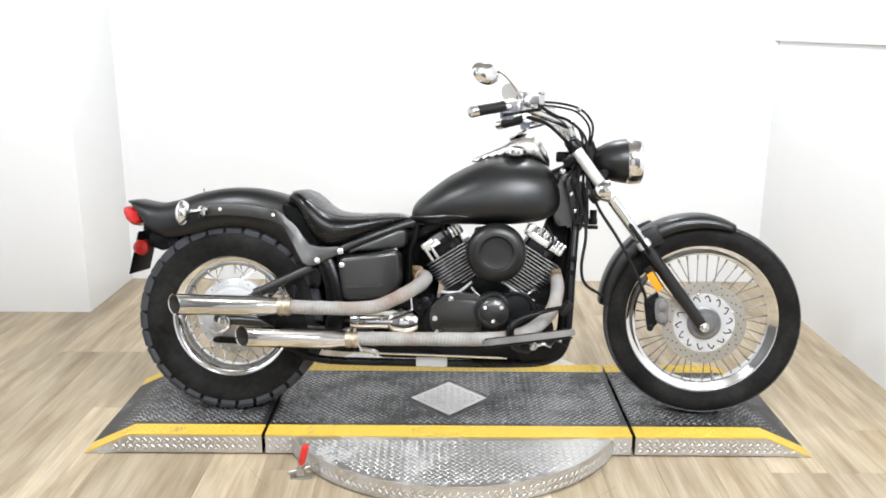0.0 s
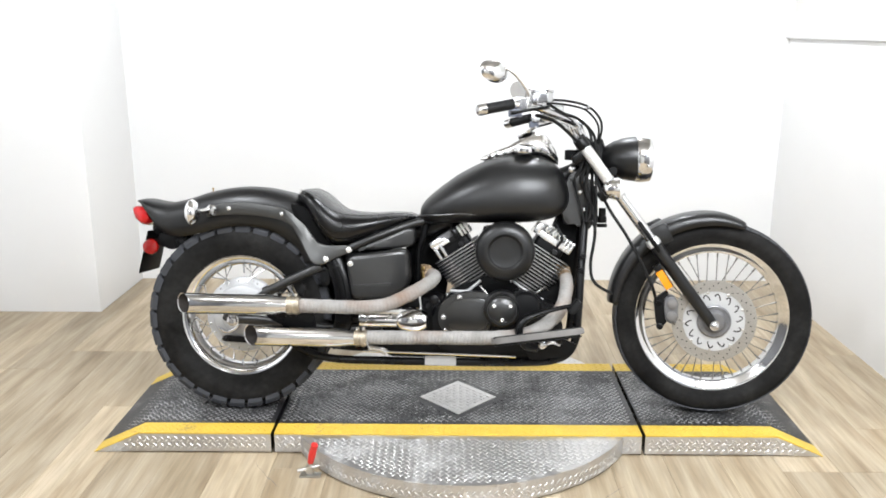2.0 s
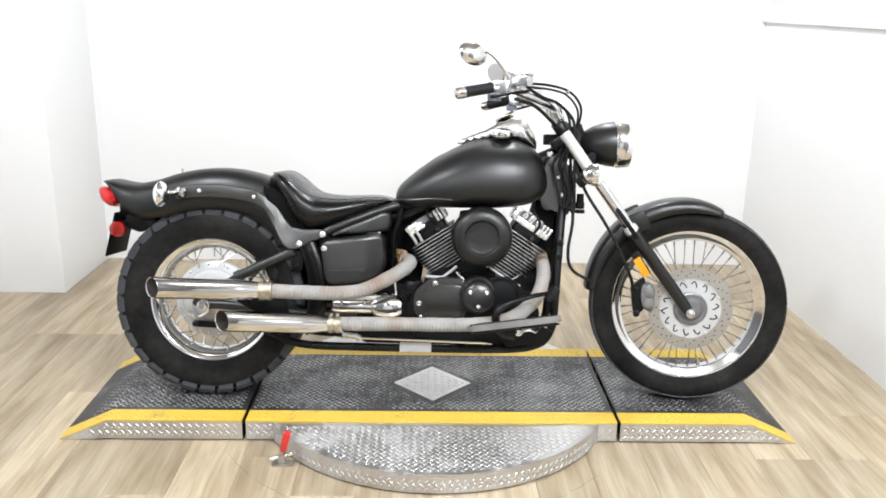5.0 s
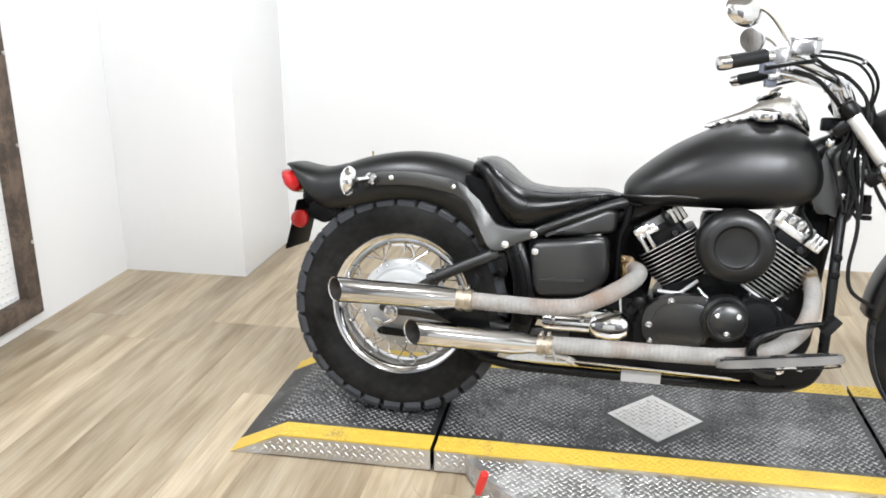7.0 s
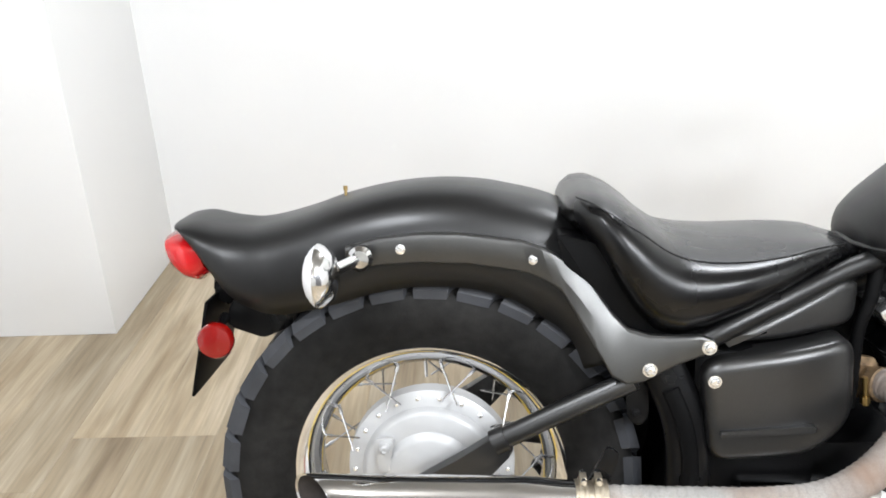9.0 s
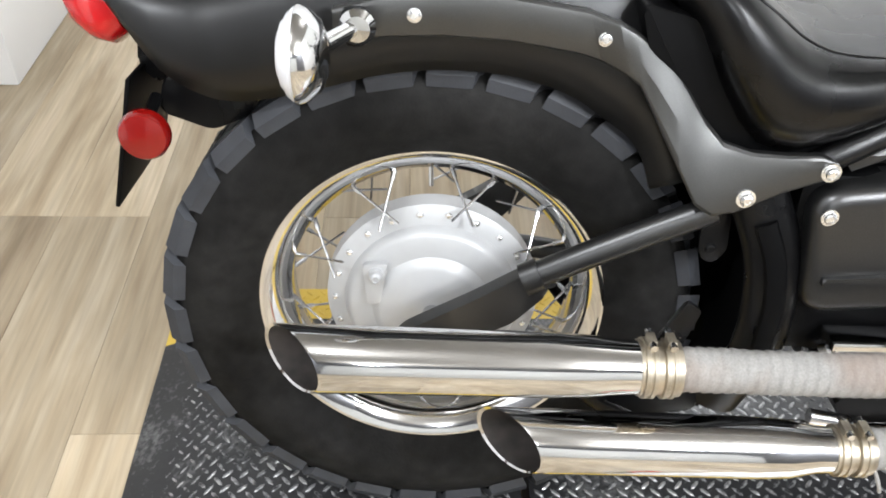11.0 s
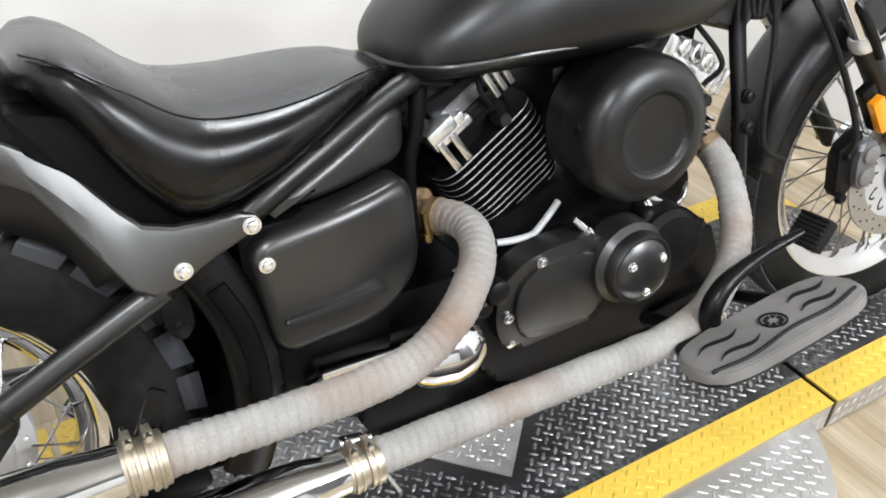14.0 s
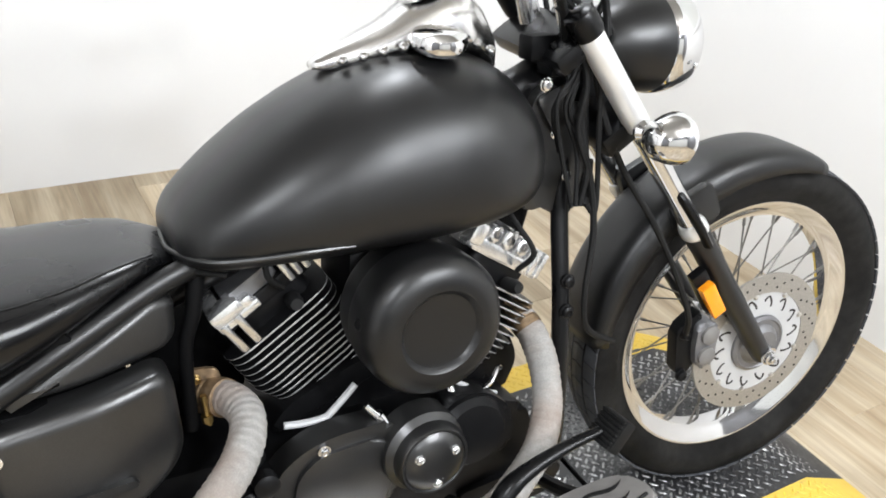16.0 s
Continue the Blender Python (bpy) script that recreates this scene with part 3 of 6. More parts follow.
def bp(name, bm, mat, parent=None, label="", sharp=35, kind=""):
    return part(name, bm, mat, parent or bike, label, sharp, kind)


def sgn_pow(v, p):
    return math.copysign(abs(v) ** p, v)


# -- wheels --
def wheel(cx, cz, tyre_r, rim_r, half_tyre, half_rim, hub_r, hub_half, spokes, label, front):
    w = new("front_wheel" if front else "rear_wheel")
    w.parent = bike
    tagged(w, label=label)
    c = (cx, 0, cz)
    side = tyre_r - rim_r
    prof = []
    # tyre section, from one bead over the tread to the other
    sec = [(rim_r - 0.006, -half_rim * 0.93), (rim_r + 0.006, -half_rim * 1.02), (rim_r + side * 0.30, -half_tyre * 0.94), (rim_r + side * 0.55, -half_tyre), (rim_r + side * 0.78, -half_tyre * 0.95),
           (rim_r + side * 0.90, -half_tyre * 0.80), (tyre_r - (0.005 if front else 0.012), -half_tyre * 0.5), (tyre_r - (0.001 if front else 0.010), -half_tyre * 0.2)]
    sec = sec + [(r, -y) for r, y in reversed(sec)]
    seg = 96
    loops = []
    for k in range(seg):
        a = 2 * math.pi * k / seg
        loops.append([Vector((cx + r * math.cos(a), y, cz + r * math.sin(a))) for r, y in sec])
    tyre = part("tyre", loft(loops, caps=False, closed=False, ring=True), RUBBER, w, "worn black rubber tyre", 60)
    tyre_blocks(tyre, cx, cz, tyre_r, rim_r, half_tyre, front)
    # rim: flanges, well
    h = half_rim
    rsec = [(rim_r, -h), (rim_r + 0.001, -h + 0.005), (rim_r - 0.010, -h + 0.008), (rim_r - 0.014, -h + 0.016), (rim_r - 0.026, -h * 0.45), (rim_r - 0.028, 0),
            (rim_r - 0.026, h * 0.45), (rim_r - 0.014, h - 0.016), (rim_r - 0.010, h - 0.008), (rim_r + 0.001, h - 0.005), (rim_r, h),
            (rim_r - 0.006, h - 0.001), (rim_r - 0.020, h - 0.015), (rim_r - 0.032, h * 0.42), (rim_r - 0.034, 0), (rim_r - 0.032, -h * 0.42), (rim_r - 0.020, -h + 0.015), (rim_r - 0.006, -h + 0.001)]
    loops = []
    for k in range(seg):
        a = 2 * math.pi * k / seg
        loops.append([Vector((cx + r * math.cos(a), y, cz + r * math.sin(a))) for r, y in rsec])
    part("rim", loft(loops, caps=False, closed=True, ring=True), CHROME, w, "chrome steel rim", 50)
    rng = random.Random(5 if front else 9)
    for i in range(spokes):
        s = 1 if i % 2 else -1
        a = 2 * math.pi * (i + 0.5) / spokes
        lead = (0.55 if (i // 2) % 2 else -0.55) * (1.0 if front else 0.5)
        p0 = Vector((cx + (hub_r - 0.004) * math.cos(a + lead), s * hub_half, cz + (hub_r - 0.004) * math.sin(a + lead)))
        p1 = Vector((cx + (rim_r - 0.031) * math.cos(a), s * 0.008, cz + (rim_r - 0.031) * math.sin(a)))
        nip = p0 + (p1 - p0) * (1 - 0.018 / (p1 - p0).length)
        part("spoke", merge(rod(p0, nip, 0.0016, 6), rod(nip, p1, 0.0030, 6)), SPOKE_STEEL if front else CHROME_DULL, w)
    # valve
    a = radians(92 if not front else -75)
    part("valve", rod((cx + (rim_r - 0.034) * math.cos(a), 0, cz + (rim_r - 0.034) * math.sin(a)), (cx + (rim_r - 0.068) * math.cos(a), -0.004, cz + (rim_r - 0.064) * math.sin(a)), 0.0030, 8), CHROME_DULL, w)
    return w


def tyre_blocks(tyre, cx, cz, tyre_r, rim_r, half, front):
    """Tread blocks round the tyre, over shoulder and crown; joined, since they run past counting."""
    verts, faces = [], []

    def block(a0, a1, pts):
        # pts: (radius, y) along the block's width; raised outwards
        k = len(verts)
        for a_ in (a0, a1):
            for r, y, up in pts:
                a = a_ + skew * abs(y) / half
                verts.append((cx + r * math.cos(a), y, cz + r * math.sin(a)))
                verts.append((cx + (r + up) * math.cos(a), y + (0.0020 if y > 0.6 * half else -0.0020 if y < -0.6 * half else 0), cz + (r + up) * math.sin(a)))
        n = len(pts)
        for i in range(n - 1):
            b0, b1, t0, t1 = k + 2 * i, k + 2 * i + 2, k + 2 * i + 1, k + 2 * i + 3
            o = 2 * n
            faces.extend([(t0, t1, t1 + o, t0 + o), (b0, b1, t1, t0), (b0 + o, t0 + o, t1 + o, b1 + o)])
        o = 2 * n
        faces.extend([(k, k + 1, k + 1 + o, k + o), (k + 2 * n - 2, k + 2 * n - 2 + o, k + 2 * n - 1 + o, k + 2 * n - 1)])

    side = tyre_r - rim_r
    skew = 0.05 if front else 0.20
    if front:
        n, depth = 58, 0.0034
        rows = [([(rim_r + side * 0.86, -half * 0.90), (tyre_r - 0.008, -half * 0.66), (tyre_r - 0.0045, -half * 0.40)], 0.0), ([(tyre_r - 0.0035, -half * 0.30), (tyre_r - 0.002, 0.0), (tyre_r - 0.0035, half * 0.30)], 0.5),
                ([(tyre_r - 0.0045, half * 0.40), (tyre_r - 0.008, half * 0.66), (rim_r + side * 0.86, half * 0.90)], 0.0)]
        fill = 0.90
    else:
        n, depth = 30, 0.0135
        rows = [([(rim_r + side * 0.76, -half * 0.97), (rim_r + side * 0.88, -half * 0.88), (tyre_r - 0.0145, -half * 0.60)], 0.0), ([(tyre_r - 0.0140, -half * 0.50), (tyre_r - 0.0130, -half * 0.06)], 0.45),
                ([(tyre_r - 0.0130, half * 0.06), (tyre_r - 0.0140, half * 0.50)], 0.0), ([(tyre_r - 0.0145, half * 0.60), (rim_r + side * 0.88, half * 0.88), (rim_r + side * 0.76, half * 0.97)], 0.45)]
        fill = 0.78
    for pts, off in rows:
        for i in range(n):
            a0 = 2 * math.pi * (i + off) / n
            block(a0, a0 + 2 * math.pi / n * fill, [(r, y, depth) for r, y in pts])
    me = bpy.data.meshes.new("tread")
    me.from_pydata(verts, [], faces)
    me.validate()
    me.materials.append(TREAD)
    ob = new("tread", me)
    ob.parent = tyre.parent
    tagged(ob, label="knobbly tread blocks with a painted blue-grey sheen" if not front else "finely cut road tread", kind="stuff")


FW, RW = (0.800, 0.331), (-0.785, 0.322)
fwheel = wheel(*FW, 0.328, 0.253, 0.050, 0.032, 0.040, 0.034, 40, "front wire-spoked wheel with a narrow road tyre", True)
rwheel = wheel(*RW, 0.309, 0.203, 0.074, 0.050, 0.124, 0.050, 36, "rear wire-spoked wheel with a fat knobbly tyre", False)

# front hub and brake disc
HUB_GREY = material("grey_hub_casting", (0.16, 0.16, 0.165), 0.4, metal=0.5, stain=0.2, stain_scale=30)
part("hub", lathe([(0.018, -0.075), (0.040, -0.072), (0.042, -0.045), (0.030, -0.038), (0.026, 0.0), (0.030, 0.038), (0.042, 0.045), (0.042, 0.058), (0.018, 0.06)], (FW[0], 0, FW[1])), CHROME_DULL, fwheel, "polished hub")
part("brake_disc", lathe([(0.101, -0.080), (0.138, -0.080), (0.138, -0.0755), (0.101, -0.0755), (0.101, -0.080)], (FW[0], 0, FW[1]), seg=72), DISC, fwheel, "steel brake disc ring")
part("disc_carrier", lathe([(0.050, -0.0785), (0.103, -0.0785), (0.103, -0.074), (0.050, -0.074), (0.050, -0.0785)], (FW[0], 0, FW[1]), seg=72), ALLOY, fwheel, "silver disc carrier with painted dark slots")
# Slots are not cut: dark strips on the carrier paint their shade.
for i in range(14):
    a = 2 * math.pi * i / 14
    ring = [(FW[0] + r * math.cos(a + w), -0.0786, FW[1] + r * math.sin(a + w)) for r, w in ((0.072, 0.0), (0.080, 0.02), (0.092, 0.12), (0.088, 0.20), (0.083, 0.22))]
    part("carrier_slot", tube(ring, 0.0022, 6, 4, flat=0.4), SOOT_SHADE, fwheel)
for i in range(9):
    a = 2 * math.pi * (i + 0.6) / 9
    part("carrier_rivet", bolt((FW[0] + 0.0985 * math.cos(a), -0.0785, FW[1] + 0.0985 * math.sin(a)), 0.0045, 0.004), STEEL, fwheel)
part("hub_cap", lathe([(0.056, -0.079), (0.0555, -0.084), (0.050, -0.087), (0.048, -0.085), (0.040, -0.085), (0.038, -0.089), (0.030, -0.096), (0.0, -0.096)], (FW[0], 0, FW[1])), HUB_GREY, fwheel, "dark grey hub cover")
# Holes are not drilled: black plugs paint the dark inside them.
holes = []
for ring, (r, n) in enumerate(((0.111, 36), (0.120, 36), (0.129, 36))):
    for i in range(n):
        if (i + ring) % 2:
            continue
        a = 2 * math.pi * (i + ring * 0.33) / n
        holes.append(lathe([(0.0024, -0.0806), (0.0024, -0.0790), (0.0, -0.0790)], (FW[0] + r * math.cos(a), 0, FW[1] + r * math.sin(a)), seg=8))
part("disc_hole", merge(*holes), SOOT_SHADE, fwheel, "dark spots painted for the shade in drilled holes", kind="stuff")

# rear drum brake
drum = bp("brake_drum", lathe([(0.020, -0.098), (0.058, -0.098), (0.064, -0.094), (0.070, -0.088), (0.094, -0.086), (0.100, -0.082), (0.104, -0.072), (0.120, -0.068), (0.126, -0.064), (0.127, -0.040), (0.110, -0.032), (0.04, 0.05), (0.02, 0.05)], (RW[0], 0, RW[1]), seg=72), ALLOY, None, "silver cast drum brake cover")
for i in range(22):
    a = 2 * math.pi * i / 22
    part("rivet", bolt((RW[0] + 0.1155 * math.cos(a), -0.0685, RW[1] + 0.1155 * math.sin(a)), 0.0036, 0.004), BOLT, drum)
part("brake_cam", merge(bolt((-0.850, -0.083, 0.372), 0.011, 0.016), bolt((-0.850, -0.097, 0.372), 0.008, 0.012), slab(rounded([(-0.866, 0.384), (-0.836, 0.386), (-0.846, 0.330), (-0.860, 0.330)], 0.006), -0.096, -0.088, 0.001)), ALLOY, drum, "bright brake cam nut")
part("brake_lever", merge(slab(rounded([(-0.842, 0.236), (-0.712, 0.232), (-0.700, 0.240), (-0.712, 0.250), (-0.838, 0.258)], 0.008), -0.112, -0.100, 0.002), bolt((-0.835, -0.112, 0.247), 0.009, 0.008), rod((-0.707, -0.106, 0.241), (-0.45, -0.11, 0.225), 0.004)), FRAME_BLACK, drum, "black brake lever and rod")
part("torque_lug", tube([(-0.86, -0.1, 0.28), (-0.83, -0.104, 0.268), (-0.80, -0.104, 0.282), (-0.79, -0.10, 0.30)], 0.006, 8), CHROME_DULL, drum)

# -- swing arm, frame, stays --
swing = bp("swing_arm", merge(tube([(-0.50, -0.135, 0.505), (-0.60, -0.137, 0.458), (-0.69, -0.138, 0.412)], 0.0155, 14, 4),
                              rod((-0.672, -0.138, 0.421), (-0.69, -0.138, 0.412), 0.0195, 14),
                              slab(rounded([(-0.675, 0.435), (-0.66, 0.405), (-0.70, 0.36), (-0.80, 0.31), (-0.835, 0.322), (-0.82, 0.345), (-0.74, 0.392)], 0.012), -0.150, -0.126, 0.004),
                              tube([(-0.30, -0.12, 0.29), (-0.50, -0.13, 0.295), (-0.70, -0.137, 0.318), (-0.80, -0.138, 0.322)], 0.016, 12, 4)), SEMI_GLOSS, label="black tubular swing arm")
mirrored(swing)
bp("rear_axle", merge(rod((RW[0], -0.165, RW[1]), (RW[0], 0.165, RW[1]), 0.011), bolt((RW[0], -0.150, RW[1]), 0.017, 0.016)), CHROME_DULL, label="rear axle with nut")

rail = bp("seat_rail", merge(tube([(-0.425, -0.142, 0.553), (-0.38, -0.138, 0.578), (-0.30, -0.115, 0.612), (-0.20, -0.075, 0.648), (-0.12, -0.052, 0.664), (-0.03, -0.045, 0.672)], 0.0145, 14, 6)), SATIN, label="black sloping frame tube under the seat")
mirrored(rail)
down = bp("down_tube", tube([(0.385, -0.035, 0.80), (0.370, -0.050, 0.66), (0.356, -0.095, 0.50), (0.348, -0.115, 0.36), (0.338, -0.118, 0.26), (0.29, -0.120, 0.205), (0.15, -0.122, 0.188), (-0.30, -0.122, 0.186), (-0.48, -0.120, 0.192), (-0.58, -0.115, 0.225), (-0.62, -0.11, 0.27)], 0.0138, 12, 6), FRAME_BLACK, label="black cradle frame tube")
mirrored(down)
for fx, fy, fz in ((0.361, -0.100, 0.545), (0.357, -0.108, 0.500)):
    bp("frame_bolt", bolt((fx, fy, fz), 0.010, 0.012), CAST_BLACK)
bp("spine", tube([(0.385, 0, 0.85), (0.25, 0, 0.79), (0.0, 0, 0.69), (-0.2, 0, 0.612), (-0.45, 0, 0.53)], 0.030, 14, 4), FRAME_BLACK, label="black frame backbone tube")
stay = bp("rear_stay", merge(tube([(-0.462, -0.135, 0.53), (-0.436, -0.145, 0.47), (-0.424, -0.148, 0.41), (-0.424, -0.145, 0.33), (-0.45, -0.13, 0.24)], 0.030, 16, 6, flat=0.55)), FRAME_BLACK, label="broad curved black frame stay")
bp("stay_rib", tube([(-0.452, -0.158, 0.50), (-0.434, -0.164, 0.455), (-0.424, -0.166, 0.40), (-0.424, -0.163, 0.345)], 0.012, 10, 6, flat=0.5), PLASTIC)
bp("stay_bracket", merge(slab(rounded([(-0.505, 0.505), (-0.478, 0.500), (-0.474, 0.450), (-0.486, 0.432), (-0.502, 0.440), (-0.506, 0.465)], 0.008), -0.125, -0.120, 0.001), bolt((-0.494, -0.125, 0.492), 0.006, 0.004), bolt((-0.492, -0.125, 0.452), 0.006, 0.004)), FRAME_BLACK, label="small drilled black bracket")
mirrored(stay)
bp("inner_guard", loft([[Vector((x, y, z)) for y in (-0.10, 0.10)] + [Vector((x - 0.006, y, z)) for y in (0.10, -0.10)] for x, z in ((-0.47, 0.60), (-0.445, 0.52), (-0.432, 0.43), (-0.435, 0.33), (-0.46, 0.22))]), PLASTIC, label="black inner mudguard")
bp("drive_housing", slab(rounded([(-0.62, 0.27), (-0.45, 0.215), (-0.42, 0.40), (-0.43, 0.57), (-0.52, 0.55), (-0.56, 0.42)], 0.02), 0.082, 0.110, 0.006), PLASTIC, label="black drive housing beside the tyre")
bp("battery_box", box(-0.42, -0.25, -0.125, 0.135, 0.33, 0.552, 0.012), PLASTIC, label="black box behind the side cover")
bp("neck_gusset", merge(slab(rounded([(0.295, 0.705), (0.318, 0.815), (0.345, 0.835), (0.40, 0.79), (0.412, 0.71), (0.393, 0.635), (0.372, 0.628), (0.352, 0.655), (0.310, 0.648)], 0.014), -0.062, 0.062, 0.004),
                               slab(rounded([(0.318, 0.812), (0.352, 0.83), (0.385, 0.79), (0.35, 0.76)], 0.008), -0.070, -0.060, 0.003)), SEMI_GLOSS, label="black head stock covers")
bp("neck_bolt", merge(lathe([(0.014, -0.062), (0.014, -0.068), (0.0, -0.068)], (0.362, 0, 0.760), seg=20), bolt((0.362, -0.068, 0.760), 0.009, 0.008)), BOLT, label="bright bolt with a washer")
bp("cover_screw", bolt((0.365, -0.062, 0.70), 0.007, 0.005), CHROME_DULL)

# -- fuel tank --
def tank_station(x, w, zt, zb, n=2.5, k=40):
    zm = zb + 0.36 * (zt - zb)
    out = []
    for i in range(k):
        a = 2 * math.pi * i / k
        c, s = math.cos(a), math.sin(a)
        up = s > 0
        e = 2 / (2.25 if up else 3.2)
        out.append(Vector((x, 0.010 + w * sgn_pow(c, e), zm + (zt - zm if up else zm - zb) * sgn_pow(s, e))))
    return out


T = [(-0.180, 0.046, 0.692, 0.668), (-0.177, 0.072, 0.706, 0.660), (-0.166, 0.094, 0.724, 0.655), (-0.144, 0.114, 0.746, 0.651), (-0.107, 0.132, 0.777, 0.650), (-0.057, 0.148, 0.814, 0.650), (0.0, 0.158, 0.846, 0.650),
     (0.05, 0.164, 0.869, 0.650), (0.10, 0.167, 0.883, 0.650), (0.15, 0.167, 0.888, 0.652), (0.20, 0.163, 0.885, 0.656), (0.24, 0.154, 0.873, 0.662), (0.27, 0.141, 0.856, 0.671), (0.292, 0.123, 0.832, 0.684), (0.307, 0.099, 0.802, 0.700), (0.316, 0.066, 0.770, 0.722), (0.319, 0.025, 0.752, 0.738)]
tank_loops = []
u_old = np.linspace(0, 1, len(T))
for u in np.linspace(0, 1, 49):
    vals = [float(np.interp(u, u_old, [t[k] for t in T])) for k in range(4)]
    tank_loops.append(tank_station(*vals))
tank = bp("fuel_tank", loft(tank_loops), SATIN, label="satin black teardrop fuel tank", sharp=70)
part("seam_lip", tube([(-0.176, 0.06, 0.671), (-0.182, 0.01, 0.672), (-0.181, -0.040, 0.674), (-0.151, -0.100, 0.677), (-0.101, -0.1225, 0.680), (-0.048, -0.1370, 0.684), (0.01, -0.138, 0.682)], [0.0036, 0.0036, 0.0036, 0.0036, 0.0034, 0.003, 0.0025], 8, 8), SEMI_GLOSS, tank, "rolled lower seam")
sm = tank.modifiers.new("smooth", "SMOOTH")
sm.factor, sm.iterations = 0.5, 4
part("tank_seam", tube([(-0.186, -0.02, 0.668), (-0.165, -0.062, 0.655), (-0.13, -0.088, 0.652)], 0.0034, 8, 6), FRAME_BLACK, tank, "black lower tank seam")
# chrome console with gauge and filler cap
C = [(0.020, 0.010, 0.862, 0.852), (0.040, 0.024, 0.874, 0.850), (0.08, 0.037, 0.892, 0.858), (0.12, 0.045, 0.910, 0.866), (0.155, 0.052, 0.934, 0.870), (0.19, 0.056, 0.952, 0.870), (0.225, 0.054, 0.950, 0.866), (0.25, 0.046, 0.930, 0.855), (0.272, 0.034, 0.895, 0.842), (0.283, 0.016, 0.868, 0.836)]
cl = []
uo = np.linspace(0, 1, len(C))
for u in np.linspace(0, 1, 30):
    v = [float(np.interp(u, uo, [c[k] for c in C])) for k in range(4)]
    cl.append(tank_station(*v, k=28))
console = bp("console", loft(cl), CONSOLE_CHROME, label="chrome tank console with the gauge", sharp=60)
part("gauge_ring", aim(lathe([(0.036, 0), (0.038, 0.004), (0.036, 0.008), (0.031, 0.008)], seg=36), (0.178, 0, 0.945), (0.150, 0, 1.0)), CHROME, console, "chrome gauge ring")
part("gauge_face", aim(lathe([(0.031, 0), (0.031, 0.006), (0, 0.006)], seg=36), (0.178, 0, 0.945), (0.150, 0, 1.0)), PLASTIC, console, "black gauge face")
for i, x in enumerate(np.linspace(0.05, 0.25, 9)):
    z = float(np.interp(x, [c[0] for c in C], [c[3] for c in C])) + 0.014
    part("stud", lathe([(0.0, -0.007), (0.005, -0.004), (0.007, 0.0), (0.007, 0.004)], (x, -float(np.interp(x, [c[0] for c in C], [c[1] for c in C])) - 0.003, z), seg=12), CHROME, console)
bp("filler_cap", aim(lathe([(0.030, 0), (0.031, 0.004), (0.036, 0.006), (0.037, 0.016), (0.034, 0.022), (0.020, 0.026), (0.0, 0.027)], seg=32), (0.160, -0.060, 0.873), (0.157, -0.080, 0.96)), CHROME, label="round chrome filler cap")

# -- seat --
S = [(-0.592, 0.066, 0.738, 0.722), (-0.584, 0.100, 0.754, 0.714), (-0.568, 0.132, 0.767, 0.700), (-0.545, 0.155, 0.770, 0.672), (-0.520, 0.168, 0.761, 0.620), (-0.495, 0.173, 0.743, 0.580), (-0.470, 0.174, 0.719, 0.556), (-0.440, 0.172, 0.698, 0.550), (-0.400, 0.166, 0.690, 0.560),
     (-0.350, 0.153, 0.687, 0.582), (-0.30, 0.132, 0.689, 0.606), (-0.26, 0.110, 0.690, 0.626), (-0.22, 0.086, 0.686, 0.646), (-0.190, 0.060, 0.676, 0.654), (-0.165, 0.040, 0.668, 0.656)]
sl = []
uo = np.linspace(0, 1, len(S))
for u in np.linspace(0, 1, 43):
    x, w, zt, zb = [float(np.interp(u, uo, [s[k] for s in S])) for k in range(4)]
    zm = zb + 0.55 * (zt - zb)
    row = []
    for i in range(36):
        a = 2 * math.pi * i / 36
        c, s_ = math.cos(a), math.sin(a)
        e = 2 / 2.45
        dip = 0.007 * min(1, (zt - zb) / 0.08) * (1 - abs(sgn_pow(c, e)) ** 2) if s_ > 0 else 0
        row.append(Vector((x, 0.016 + (w + 0.010 * (c > 0)) * sgn_pow(c, e), zm + (zt - zm if s_ > 0 else zm - zb) * sgn_pow(s_, e) - dip)))
    sl.append(row)
seat = bp("seat", loft(sl), LEATHER, label="black leather solo seat with a raised back", sharp=70)
sm = seat.modifiers.new("smooth", "SMOOTH")
sm.factor, sm.iterations = 0.5, 3
part("piping", tube([(-0.575, -0.085, 0.758), (-0.55, -0.118, 0.752), (-0.50, -0.140, 0.722), (-0.46, -0.144, 0.694), (-0.42, -0.139, 0.680), (-0.36, -0.127, 0.675), (-0.30, -0.110, 0.678), (-0.25, -0.086, 0.683), (-0.205, -0.05, 0.678)], 0.0013, 8, 6), LEATHER, seat, "stitched leather seam")
bp("seat_tab", merge(slab(rounded([(-0.604, 0.730), (-0.575, 0.738), (-0.573, 0.726), (-0.602, 0.720)], 0.004), -0.022, 0.022, 0.002), aim(bolt((0, 0, 0), 0.009, 0.008), (-0.594, 0, 0.728), (-0.6, 0, 0.76))), FRAME_BLACK, label="black seat mounting tab")

bp("seat_pan", slab(rounded([(-0.605, 0.715), (-0.580, 0.630), (-0.505, 0.535), (-0.40, 0.545), (-0.30, 0.62), (-0.33, 0.64), (-0.45, 0.62), (-0.55, 0.70)], 0.012), -0.112, 0.112, 0.004), PLASTIC, label="black tray under the seat")
# Black block added so that no white wall shows between seat and rail.
bp("seat_support", slab(rounded([(-0.43, 0.55), (-0.20, 0.60), (-0.19, 0.660), (-0.43, 0.61)], 0.008), -0.070, 0.085, 0.004), PLASTIC)

